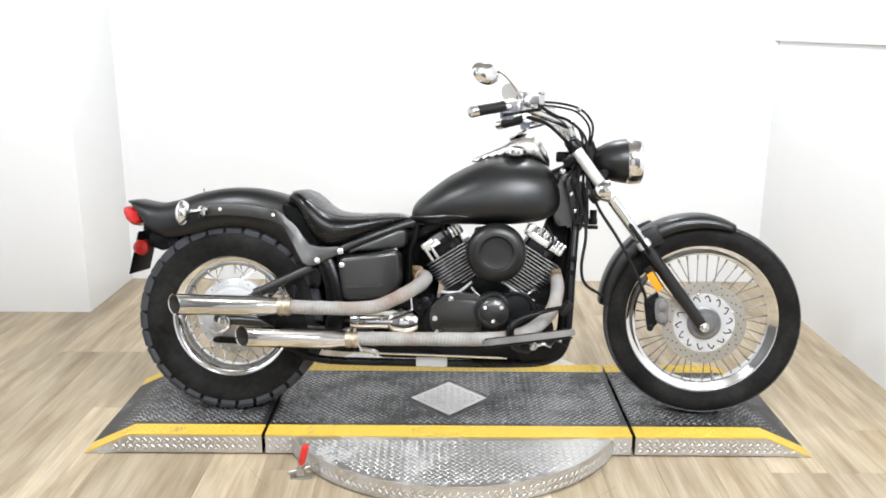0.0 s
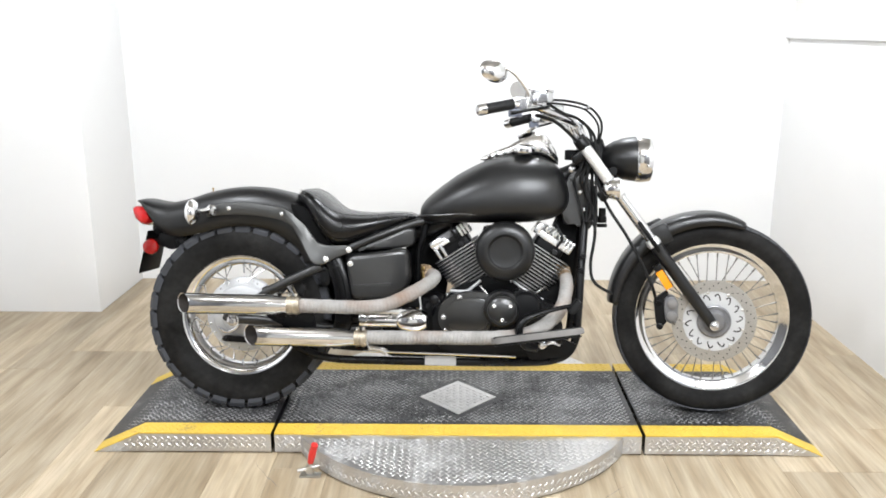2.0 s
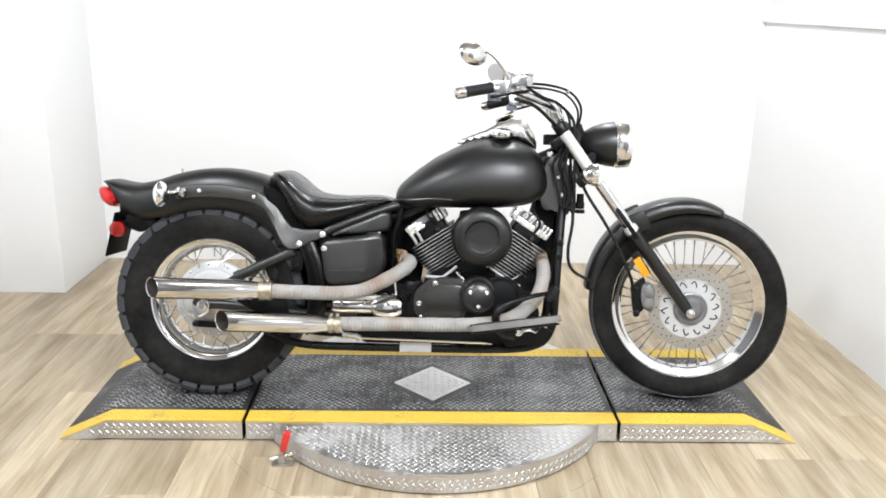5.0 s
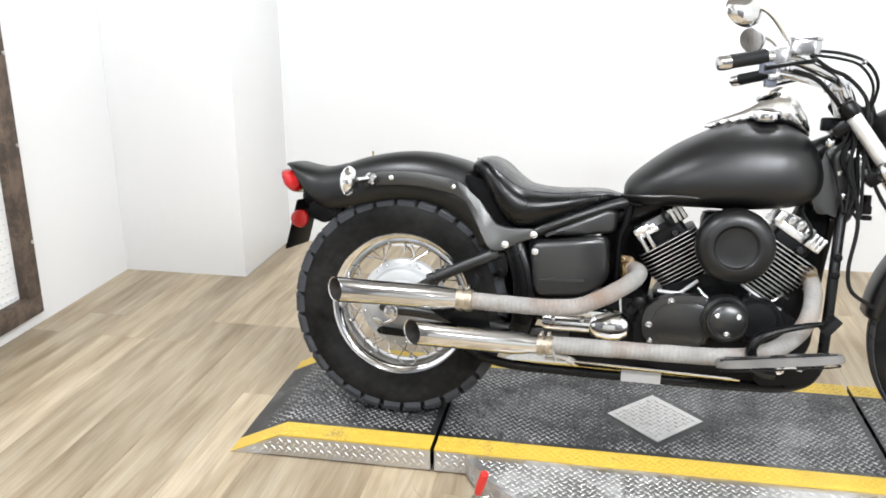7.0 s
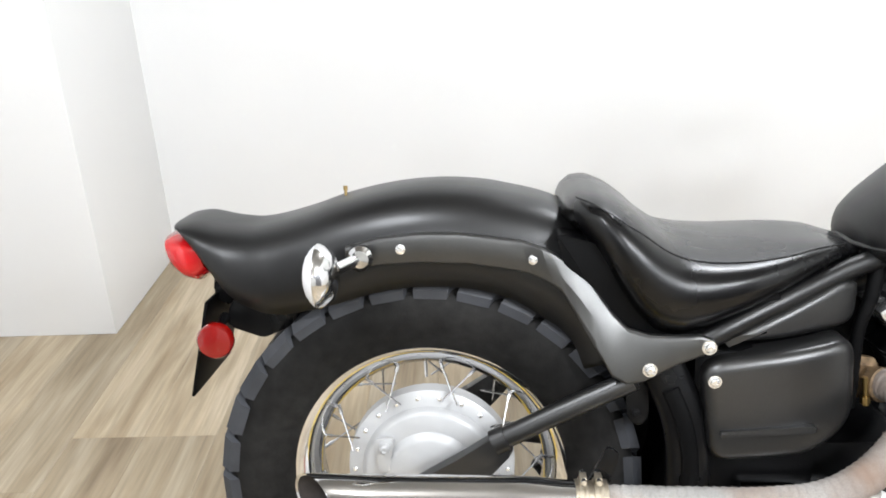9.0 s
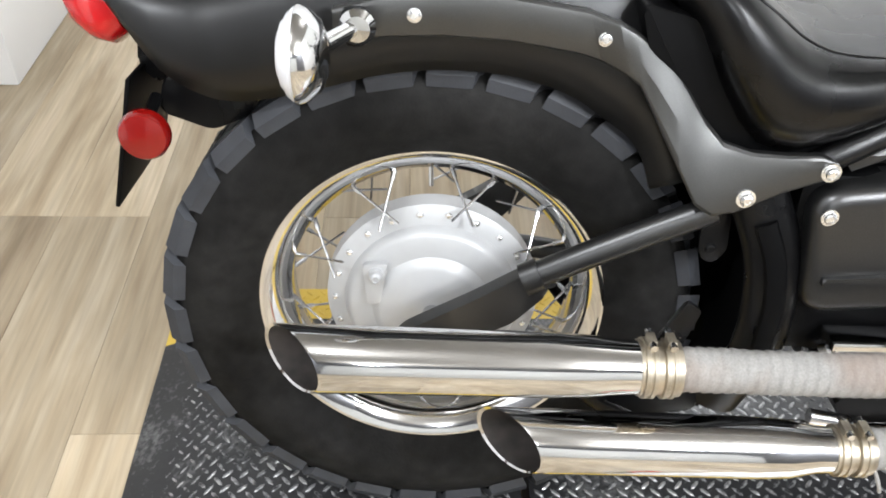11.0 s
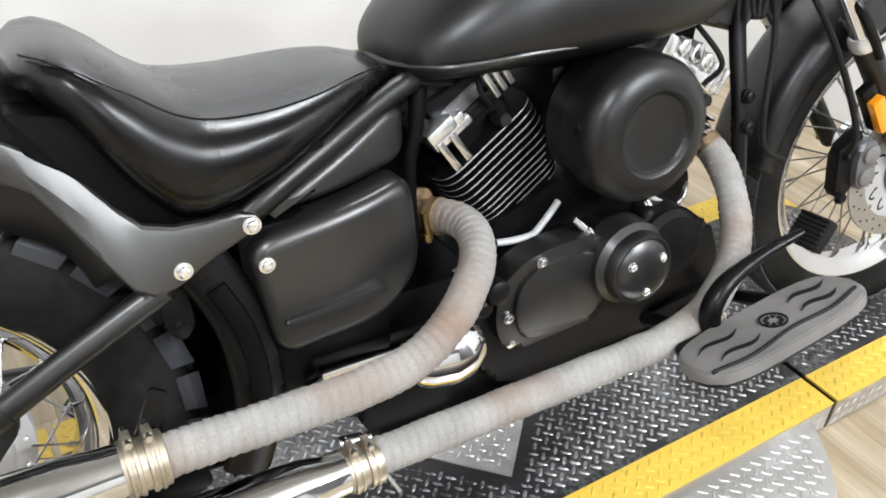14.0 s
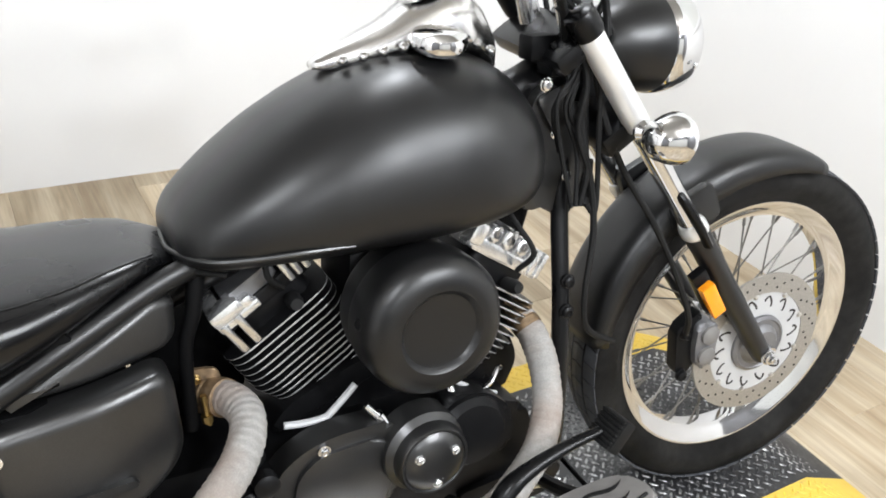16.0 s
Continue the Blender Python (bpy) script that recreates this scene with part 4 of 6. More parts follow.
# -- rear fender --
F = [((-1.152, 0.708), (-1.136, 0.700)), ((-1.126, 0.712), (-1.104, 0.664)), ((-1.086, 0.704), (-1.064, 0.615)), ((-1.045, 0.700), (-1.025, 0.592)), ((-1.006, 0.706), (-0.985, 0.586)), ((-0.955, 0.720), (-0.945, 0.592)), ((-0.908, 0.736), (-0.905, 0.602)), ((-0.84, 0.751), (-0.85, 0.617)),
     ((-0.773, 0.757), (-0.793, 0.625)), ((-0.71, 0.754), (-0.74, 0.624)), ((-0.657, 0.744), (-0.698, 0.617)), ((-0.60, 0.728), (-0.655, 0.602)), ((-0.55, 0.698), (-0.622, 0.580)), ((-0.51, 0.645), (-0.594, 0.560)), ((-0.488, 0.58), (-0.575, 0.535)), ((-0.475, 0.52), (-0.562, 0.50))]
FWID = 0.112
fl = []
for u in np.linspace(0, len(F) - 1, 61):
    i = min(int(u), len(F) - 2)
    t = u - i
    pr = []
    for k in (0, 1):
        pts = [Vector((*F[max(0, min(len(F) - 1, j))][k], 0)) for j in (i - 1, i, i + 1, i + 2)]
        a, b, c, d = pts
        pr.append(0.5 * (2 * b + (c - a) * t + (2 * a - 5 * b + 4 * c - d) * t * t + (3 * b - a - 3 * c + d) * t ** 3))
    top, low = pr
    row = []
    for j in range(25):
        a = math.pi * j / 24
        e = 2 / 3.3
        f_ = math.sin(a) ** e if 0 < j < 24 else 0.0
        p = low + (top - low) * f_
        row.append(Vector((p.x, -FWID * float(np.interp(u, (0, 1, 2, 3.5), (0.62, 0.80, 0.93, 1.0))) * sgn_pow(math.cos(a), e), p.y)))
    fl.append(row)
fender = bp("rear_fender", loft(fl, caps=False, closed=False), SATIN, label="satin black rear fender with a flipped tail", sharp=70)
so = fender.modifiers.new("sheet", "SOLIDIFY")
so.thickness, so.offset = 0.004, -1
bp("fender_stud", merge(rod((-0.905, -0.004, 0.733), (-0.905, -0.004, 0.744), 0.0024, 8), rod((-0.905, -0.004, 0.743), (-0.905, -0.004, 0.749), 0.0034, 8)), BRASS, label="small brass stud")

# fender strut: a broad pressed band that flares out to the frame
ST = [((-0.888, 0.697), (-0.888, 0.664), -0.116), ((-0.84, 0.710), (-0.84, 0.671), -0.118), ((-0.786, 0.715), (-0.786, 0.674), -0.119), ((-0.735, 0.7145), (-0.72, 0.671), -0.120), ((-0.692, 0.709), (-0.655, 0.661), -0.121), ((-0.650, 0.703), (-0.634, 0.655), -0.1215), ((-0.622, 0.695), (-0.609, 0.644), -0.131),
      ((-0.606, 0.687), (-0.595, 0.634), -0.1325), ((-0.585, 0.672), (-0.575, 0.600), -0.136), ((-0.556, 0.644), (-0.551, 0.558), -0.146), ((-0.528, 0.604), (-0.530, 0.521), -0.154), ((-0.508, 0.583), (-0.512, 0.510), -0.158), ((-0.480, 0.576), (-0.488, 0.513), -0.160),
      ((-0.445, 0.576), (-0.445, 0.536), -0.162), ((-0.415, 0.578), (-0.412, 0.549), -0.163), ((-0.398, 0.572), (-0.396, 0.556), -0.163)]
# how far the lower edge stands out beyond the upper one
FLARE = [0, 0, 0, 0, 0, 0, 0.002, 0.004, 0.016, 0.030, 0.028, 0.020, 0.010, 0.003, 0, 0]
ST = [(u_, l_, y + f * 0.55, y - f * 0.45) for (u_, l_, y), f in zip(ST, FLARE)]
ST2 = []
for a, b in zip(ST, ST[1:]):
    for t in (0.0, 0.5):
        ST2.append(tuple((tuple(np.array(a[k]) * (1 - t) + np.array(b[k]) * t)) for k in (0, 1)) + (a[2] * (1 - t) + b[2] * t, a[3] * (1 - t) + b[3] * t))
ST2.append(ST[-1])
stl = []
for (ux, uz), (lx_, lz_), yu, yl in ST2:
    def across(f, out):
        return Vector((ux * (1 - f) + lx_ * f, yu * (1 - f) + yl * f + out, uz * (1 - f) + lz_ * f))
    stl.append([across(0, 0.014), across(0, 0.004), across(0.05, 0.0012), across(0.13, 0), across(0.5, -0.0015), across(0.87, 0), across(0.95, 0.0012), across(1, 0.004), across(1, 0.014)])
strut = bp("fender_strut", loft(stl), STRUT_METAL, label="satin black fender strut bolted to the frame", sharp=16)
for x, y, z, r in ((-0.812, -0.1195, 0.694, 0.0062), (-0.633, -0.1245, 0.678, 0.0062)):
    part("small_bolt", bolt((x, y, z), r, 0.005), BOLT, strut, "small chrome bolt")
for x, y, z, r in ((-0.405, -0.164, 0.563, 0.0068), (-0.481, -0.162, 0.531, 0.0068)):
    part("large_bolt", merge(lathe([(r * 1.45, y), (r * 1.45, y - 0.003), (0, y - 0.003)], (x, 0, z), seg=20), bolt((x, y - 0.003, z), r, 0.007)), BOLT, strut, "chrome bolt with washer")
mirrored(strut)

# side covers
def sheared(bm, x0, k):
    """Bring a plate in towards the middle of the machine, forward of x0."""
    for cut in np.linspace(x0, -0.16, 9):
        bmesh.ops.bisect_plane(bm, geom=bm.verts[:] + bm.edges[:] + bm.faces[:], plane_co=(float(cut), 0, 0), plane_no=(1, 0, 0))
    for v in bm.verts:
        v.co.y += max(0.0, v.co.x - x0) ** 2 * k
    return bm


def rolled(outline, y0, y1, r, n=6):
    """A shell plate whose near rim is rolled over in a wide round."""
    pts = [Vector((x, 0, z)) for x, z in outline]
    m = len(pts)
    area = sum(pts[i].x * pts[(i + 1) % m].z - pts[(i + 1) % m].x * pts[i].z for i in range(m))
    inward = []
    for i in range(m):
        d = (pts[(i + 1) % m] - pts[i - 1]).normalized()
        inward.append(Vector((-d.z, 0, d.x)) * (1 if area > 0 else -1))
    loops = [[p + Vector((0, y1, 0)) for p in pts]]
    for k in range(n + 1):
        a = 0.5 * math.pi * k / n
        loops.append([p + v * (r * (1 - math.cos(a))) + Vector((0, y0 + r * (1 - math.sin(a)), 0)) for p, v in zip(pts, inward)])
    return loft(loops)


cover = bp("side_cover", sheared(rolled(rounded([(-0.415, 0.542), (-0.209, 0.569), (-0.202, 0.446), (-0.258, 0.407), (-0.398, 0.396)], 0.032, 8), -0.176, -0.118, 0.017), -0.32, 2.4), SEMI_GLOSS, label="satin black side cover")
part("cover_rib", slab(rounded([(-0.388, 0.4480), (-0.268, 0.4560), (-0.262, 0.4510), (-0.268, 0.4460), (-0.388, 0.4385)], 0.003), -0.1835, -0.172, 0.0032), SEMI_GLOSS, cover, "raised rib")
part("cover_bolt", merge(lathe([(0.009, -0.176), (0.009, -0.1785), (0, -0.1785)], (-0.3985, 0, 0.5185), seg=18), bolt((-0.3985, -0.1785, 0.5185), 0.0064, 0.005)), BOLT, cover, "chrome bolt")
up = bp("upper_cover", sheared(rolled(rounded([(-0.395, 0.560), (-0.215, 0.636), (-0.190, 0.630), (-0.192, 0.572), (-0.30, 0.562)], 0.024, 8), -0.142, -0.098, 0.012), -0.38, 1.6), SEMI_GLOSS, label="satin black triangular cover")
bp("coil_cover", merge(tube([(-0.158, -0.050, 0.650), (-0.168, -0.058, 0.60), (-0.182, -0.060, 0.55), (-0.185, -0.060, 0.44)], [0.012, 0.010, 0.009, 0.009], 12, 6)), PLASTIC, label="black hose behind the cylinder")

bp("inner_panel", slab(rounded([(-0.235, 0.36), (-0.235, 0.64), (-0.10, 0.655), (-0.06, 0.62), (-0.10, 0.36)], 0.01), 0.045, 0.055, 0.002), PLASTIC, label="black inner panel behind the cylinder")

# -- lamps at the tail --
tl = []
for x, z0, z1, w in ((-1.110, 0.640, 0.690, 0.062), (-1.130, 0.626, 0.696, 0.064), (-1.147, 0.628, 0.697, 0.060), (-1.162, 0.640, 0.694, 0.050), (-1.170, 0.654, 0.686, 0.032)):
    tl.append([Vector((x - (k_z - 0.66) * 0.28, w * c_, k_z)) for c_, k_z in ((sgn_pow(math.cos(a), 0.6), (z0 + z1) / 2 + (z1 - z0) / 2 * sgn_pow(math.sin(a), 0.7)) for a in (2 * math.pi * i / 24 for i in range(24)))])
bp("tail_light", loft(tl), RED_LENS, label="red tail light lens", sharp=60)
bp("tail_bracket", merge(slab(rounded([(-1.10, 0.640), (-1.075, 0.628), (-1.055, 0.600), (-1.085, 0.585), (-1.105, 0.605)], 0.008), -0.045, 0.045, 0.004), slab(rounded([(-1.075, 0.600), (-0.975, 0.590), (-0.985, 0.560), (-1.03, 0.540), (-1.085, 0.56)], 0.01), -0.06, 0.06, 0.004)), FRAME_BLACK, label="black plate bracket")
plate_ob = bp("plate_holder", moved(box(-0.0025, 0.0025, -0.090, 0.090, -0.075, 0.075, 0.002), Matrix.Translation((-1.118, 0, 0.535)) @ Matrix.Rotation(radians(13), 4, "Y")), PLASTIC, label="black rear plate holder")
for s in (-1, 1):
    part("side_reflector", aim(lathe([(0.0262, 0.0), (0.0262, 0.010), (0.0235, 0.014), (0.012, 0.0165), (0.0, 0.017)], seg=32), (-1.088, s * 0.098, 0.555), (-1.088, s * 0.2, 0.555)), REFLECTOR, plate_ob, "round red reflector")
    part("reflector_stem", rod((-1.088, s * 0.05, 0.575), (-1.090, s * 0.098, 0.556), 0.007, 10), FRAME_BLACK, plate_ob)


def turn_signal(cx, cy, cz, mount, rear):
    sig = new("turn_signal")
    sig.parent = bike
    tagged(sig, label="chrome turn signal with a clear lens" if rear else "round chrome turn signal")
    d = -1 if rear else 1
    k, q = (1.15, 0.52) if rear else (1.0, 1.0)
    part("shell", lathe([(r * k, h * q) for r, h in ((0.0, 0.046 * -d), (0.014, 0.043 * -d), (0.026, 0.032 * -d), (0.034, 0.012 * -d), (0.0365, 0.0), (0.0365, 0.006 * d), (0.030, 0.006 * d))], (cx, cy, cz), "X", 36), CHROME, sig, "polished chrome shell")
    part("lens", lathe([(r * k, h * q * (1.5 if rear else 1.0)) for r, h in ((0.034, 0.004 * d), (0.0345, 0.008 * d), (0.031, 0.014 * d), (0.0295, 0.013 * d), (0.025, 0.020 * d), (0.0235, 0.0185 * d), (0.018, 0.024 * d), (0.0165, 0.0225 * d), (0.0, 0.026 * d))], (cx, cy, cz), "X", 36), CLEAR, sig, "clear ribbed lens", 25)
    part("stalk", merge(rod((cx + 0.010 * -d, cy * 0.90, cz), mount, 0.0085, 12), aim(lathe([(0.016, 0), (0.017, 0.006), (0.012, 0.014), (0, 0.015)], seg=18), mount, (mount[0], mount[1] * 1.2, mount[2]))), CHROME, sig)
    return sig


for s in (-1, 1):
    turn_signal(-0.903, s * 0.198, 0.684, (-0.862, s * 0.128, 0.690), True)
    turn_signal(0.452, s * 0.178, 0.772, (0.452, s * 0.112, 0.768), False)
bp("signal_bracket", slab(rounded([(-0.878, 0.704), (-0.852, 0.704), (-0.850, 0.672), (-0.874, 0.668)], 0.008), -0.128, -0.114, 0.003), FRAME_BLACK)

# -- fork, front fender, brake --
RAKE = Vector((0.230, 0, -0.308)).normalized()


def along(z, y):
    """A point of the fork leg at height z."""
    t = (z - 0.318) / RAKE.z
    return Vector((0.797, y, 0.318)) + RAKE * t


for s in (-1, 1):
    y = s * 0.098
    leg = new("fork_leg")
    leg.parent = bike
    tagged(leg, label="telescopic fork leg, chrome tube over a black slider")
    part("slider", aim(lathe([(0.0, 0), (0.016, 0.002), (0.0178, 0.008), (0.0190, 0.06), (0.0202, 0.16), (0.0210, 0.30), (0.0217, 0.345), (0.0217, 0.352)], seg=28), along(0.312, y), along(0.6, y)), SATIN, leg, "satin black fork slider")
    part("collar", aim(lathe([(0.0222, 0), (0.0232, 0.003), (0.0232, 0.014), (0.0222, 0.018), (0.019, 0.026)], seg=28), along(0.585, y), along(0.7, y)), SHROUD, leg, "bright metal collar")
    part("stanchion", aim(lathe([(0.0172, 0), (0.0172, 0.26)], seg=28), along(0.60, y), along(0.8, y)), CHROME, leg, "chrome fork tube")
    part("upper_shroud", aim(lathe([(0.0180, 0), (0.0190, 0.003), (0.0190, 0.168), (0.0180, 0.17)], seg=28), along(0.770, y), along(0.9, y)), SHROUD, leg, "pale metal fork shroud")
    part("top_cap", aim(lathe([(0.0215, 0), (0.0225, 0.004), (0.0225, 0.030), (0.020, 0.036), (0.012, 0.040), (0, 0.040)], seg=28), along(0.902, y), along(1.0, y)), FRAME_BLACK, leg, "black fork top clamp")
    part("axle_end", merge(bolt((FW[0] - 0.005, s * 0.117, FW[1] - 0.008), 0.013, 0.010, direction=(0, s, 0)), bolt((FW[0] - 0.005, s * 0.126, FW[1] - 0.008), 0.007, 0.007, direction=(0, s, 0))), CHROME_DULL, leg)
bp("front_axle", rod((FW[0], -0.118, FW[1]), (FW[0], 0.118, FW[1]), 0.010), CHROME_DULL)
for z, th in ((0.765, 0.036), (0.885, 0.030)):
    a, b = along(z, -0.105), along(z, 0.105)
    bp("triple_clamp", merge(moved(box(-0.050, 0.028, -0.100, 0.100, -th / 2, th / 2, 0.010), Matrix.Translation((along(z, 0).x - 0.012, 0, z)) @ Matrix.Rotation(radians(-36), 4, "Y"))), FRAME_BLACK, label="black fork clamp")
bp("steering_stem", rod((0.40, 0, 0.93), (0.462, 0, 0.75), 0.03), FRAME_BLACK)

fr = []
for k in range(41):
    a = radians(172 - k * (172 - 74) / 40)
    rr = 0.352 + 0.016 * math.sin(math.pi * k / 40) - 0.010 * max(0, (k - 32) / 8) ** 2
    row = []
    for j in range(15):
        b = math.pi * j / 14
        e = 0.62
        f_ = math.sin(b) ** e if 0 < j < 14 else 0.0
        r_ = 0.318 + (rr - 0.318) * f_
        row.append(Vector((FW[0] + r_ * math.cos(a), -0.068 * sgn_pow(math.cos(b), 0.55), FW[1] + r_ * math.sin(a))))
    fr.append(row)
ff = bp("front_fender", loft(fr, caps=False, closed=False), SATIN, label="satin black front fender", sharp=70)
so = ff.modifiers.new("sheet", "SOLIDIFY")
so.thickness, so.offset = 0.004, -1
for s in (-1, 1):
    bp("fender_bracket", merge(*[tube([along(0.570, s * 0.118), along(0.610, s * 0.121), along(0.655, s * 0.112), along(0.660, s * 0.088)], 0.0075, 10, 5, flat=1.4)]), FRAME_BLACK, label="black brace beside the fork tube")
    bp("fender_bracket", slab(rounded([(0.56, 0.625), (0.63, 0.66), (0.66, 0.60), (0.585, 0.565)], 0.012), min(s * 0.066, s * 0.082), max(s * 0.066, s * 0.082), 0.004), SATIN)

ref = bp("fork_reflector", moved(box(-0.033, 0.033, -0.008, 0.008, -0.0125, 0.0125, 0.003), Matrix.Translation((0.614, -0.128, 0.482)) @ Matrix.Rotation(radians(57), 4, "Y")), AMBER, label="amber side reflector")
part("reflector_bracket", moved(box(-0.050, 0.036, 0.002, 0.020, -0.014, 0.014, 0.003), Matrix.Translation((0.616, -0.120, 0.484)) @ Matrix.Rotation(radians(57), 4, "Y")), FRAME_BLACK, ref)
cal = bp("brake_caliper", slab(rounded([(0.634, 0.412), (0.660, 0.420), (0.680, 0.400), (0.677, 0.366), (0.682, 0.336), (0.664, 0.320), (0.642, 0.330), (0.634, 0.366)], 0.012), -0.108, -0.060, 0.009), HUB_GREY, label="dark grey brake caliper")
part("caliper_piston", merge(lathe([(0.017, -0.107), (0.017, -0.113), (0.012, -0.116), (0, -0.116)], (0.659, 0, 0.391), seg=24), lathe([(0.017, -0.107), (0.017, -0.113), (0.012, -0.116), (0, -0.116)], (0.659, 0, 0.350), seg=24)), GREY_RUBBER, cal, "grey piston caps")
part("caliper_bracket", merge(slab(rounded([(0.60, 0.40), (0.645, 0.435), (0.655, 0.34), (0.628, 0.305), (0.612, 0.315)], 0.01), -0.095, -0.070, 0.004), bolt((0.622, -0.096, 0.312), 0.010, 0.010), bolt((0.616, -0.096, 0.392), 0.008, 0.010)), CAST_BLACK, cal)
part("caliper_hose", tube([(0.605, -0.11, 0.405), (0.590, -0.125, 0.45), (0.552, -0.122, 0.53), (0.500, -0.115, 0.62), (0.440, -0.100, 0.71), (0.402, -0.085, 0.80), (0.385, -0.075, 0.88)], 0.0052, 8, 8), DARK_RUBBER, cal, "black brake hose")

# the fork is turned a little to the right
PIVOT = along(0.331, -0.015)
STEER = Matrix.Translation(PIVOT + Vector((0, 0.010, 0))) @ Matrix.Rotation(radians(6), 4, RAKE) @ Matrix.Translation(-PIVOT)
TURNED = ("fork_leg", "front_axle", "front_fender", "fender_bracket", "fork_reflector", "brake_caliper", "triple_clamp")
for ob in list(bike.children):
    if ob == fwheel or ob.name.split(".")[0] in TURNED:
        ob.matrix_basis = STEER @ ob.matrix_basis

# -- headlight --
hl = bp("headlight", lathe([(0.0, 0.405), (0.022, 0.408), (0.040, 0.425), (0.058, 0.455), (0.069, 0.485), (0.0745, 0.515), (0.0755, 0.530)], (-0.010, 0, 0.872), "X", 48), SATIN, label="satin black bullet headlight with a chrome rim", sharp=60)
part("headlight_rim", lathe([(0.0755, 0.528), (0.0785, 0.531), (0.0790, 0.545), (0.0775, 0.572), (0.074, 0.578), (0.068, 0.577), (0.067, 0.570), (0.0755, 0.528)], (-0.010, 0, 0.872), "X", 48), CHROME, hl, "chrome headlight rim", 60)
part("headlight_lens", lathe([(0.068, 0.566), (0.060, 0.572), (0.035, 0.576), (0.0, 0.577)], (-0.010, 0, 0.872), "X", 48), CLEAR, hl, "clear headlight glass")
part("reflector_bowl", lathe([(0.066, 0.560), (0.045, 0.535), (0.0, 0.52)], (-0.010, 0, 0.872), "X", 36), CHROME, hl)
part("headlight_mount", merge(rod((0.44, -0.055, 0.83), (0.44, 0.055, 0.83), 0.014), box(0.40, 0.46, -0.03, 0.03, 0.80, 0.85, 0.008)), FRAME_BLACK, hl)
part("rim_screw", bolt((0.552, -0.0785, 0.845), 0.004, 0.003), CHROME, hl)

# -- handlebar and controls --
hb = new("handlebar")
hb.parent = bike
tagged(hb, label="swept chrome handlebar with black grips")


def sp(s, y):
    """How far out a control sits from the middle of the bar."""
    return s * (0.07 + (y - 0.07) * 0.74)


before = set(bpy.data.objects)
for s in (-1, 1):
    part("bar", tube([(0.335, 0, 0.985), (0.330, s * 0.07, 0.985), (0.300, sp(s, 0.15), 0.992), (0.245, sp(s, 0.245), 1.008), (0.185, sp(s, 0.315), 1.024), (0.115, sp(s, 0.365), 1.028), (0.015, sp(s, 0.405), 1.008)], 0.0125, 14, 8), CHROME, hb, "chrome bar")
    part("riser", merge(tube([(0.365, s * 0.05, 0.905), (0.352, s * 0.05, 0.945), (0.336, s * 0.05, 0.985)], [0.018, 0.016, 0.018], 14, 4), moved(box(-0.022, 0.022, -0.016, 0.016, -0.020, 0.020, 0.006), Matrix.Translation((0.334, s * 0.05, 0.985)))), CHROME_DULL, hb, "bar riser")
    g0, g1 = Vector((0.118, sp(s, 0.363), 1.029)), Vector((0.016, sp(s, 0.405), 1.008))
    part("grip", aim(lathe([(0.0175, 0), (0.0175, 0.010), (0.0165, 0.012), (0.0165, 0.070), (0.0170, 0.085), (0.0165, 0.088)], seg=22), g0, g1), DARK_RUBBER, hb, "black rubber grip")
    part("grip_end", aim(lathe([(0.0180, 0), (0.0180, 0.020), (0.0155, 0.028), (0.008, 0.032), (0, 0.032)], seg=22), g0 + (g1 - g0) * 0.80, g1 + (g1 - g0)), CHROME, hb, "chrome grip end")
    part("switch_box", moved(box(-0.030, 0.026, -0.020, 0.020, -0.020, 0.022, 0.006), Matrix.Translation((0.148, sp(s, 0.346), 1.028)) @ Matrix.Rotation(radians(s * 24), 4, "Z")), CHROME_DULL, hb, "metal switch housing")
    part("switch_panel", moved(box(-0.018, 0.014, -0.021, 0.016, -0.022, 0.002, 0.004), Matrix.Translation((0.128, sp(s, 0.355), 1.012)) @ Matrix.Rotation(radians(s * 24), 4, "Z")), BLUE_GREY, hb, "blue-grey switch panel")
    part("master_cylinder", merge(moved(box(-0.028, 0.034, -0.024, 0.020, -0.014, 0.018, 0.005), Matrix.Translation((0.205, sp(s, 0.318), 1.050)) @ Matrix.Rotation(radians(s * 30), 4, "Z")), moved(box(-0.030, 0.036, -0.022, 0.022, 0.018, 0.026, 0.003), Matrix.Translation((0.205, sp(s, 0.318), 1.050)) @ Matrix.Rotation(radians(s * 30), 4, "Z"))), CHROME_DULL, hb, "brake fluid reservoir")
    part("lever", tube([(0.225, sp(s, 0.335), 1.022), (0.215, sp(s, 0.370), 1.018), (0.180, sp(s, 0.405), 1.012), (0.135, sp(s, 0.430), 1.002), (0.110, sp(s, 0.440), 0.998)], [0.009, 0.0065, 0.006, 0.006, 0.0085], 10, 6, flat=0.7), CAST_BLACK, hb, "black lever")
    part("mirror", moved(lathe([(0.0, -0.022), (0.018, -0.020), (0.034, -0.012), (0.043, 0.000), (0.044, 0.006), (0.040, 0.008)], seg=32), Matrix.Translation((0.062, sp(s, 0.395), 1.128)) @ Matrix.Rotation(radians(90 + s * 52), 4, "Z") @ Matrix.Rotation(radians(-14), 4, "X") @ Matrix.Diagonal((1.2, 1, 0.86, 1))), CHROME, hb, "oval chrome mirror")
    part("mirror_glass", moved(lathe([(0.0405, 0.0065), (0.0405, 0.0085), (0.0, 0.0085)], seg=32), Matrix.Translation((0.062, sp(s, 0.395), 1.128)) @ Matrix.Rotation(radians(90 + s * 52), 4, "Z") @ Matrix.Rotation(radians(-14), 4, "X") @ Matrix.Diagonal((1.2, 1, 0.86, 1))), CHROME, hb, "mirror glass")
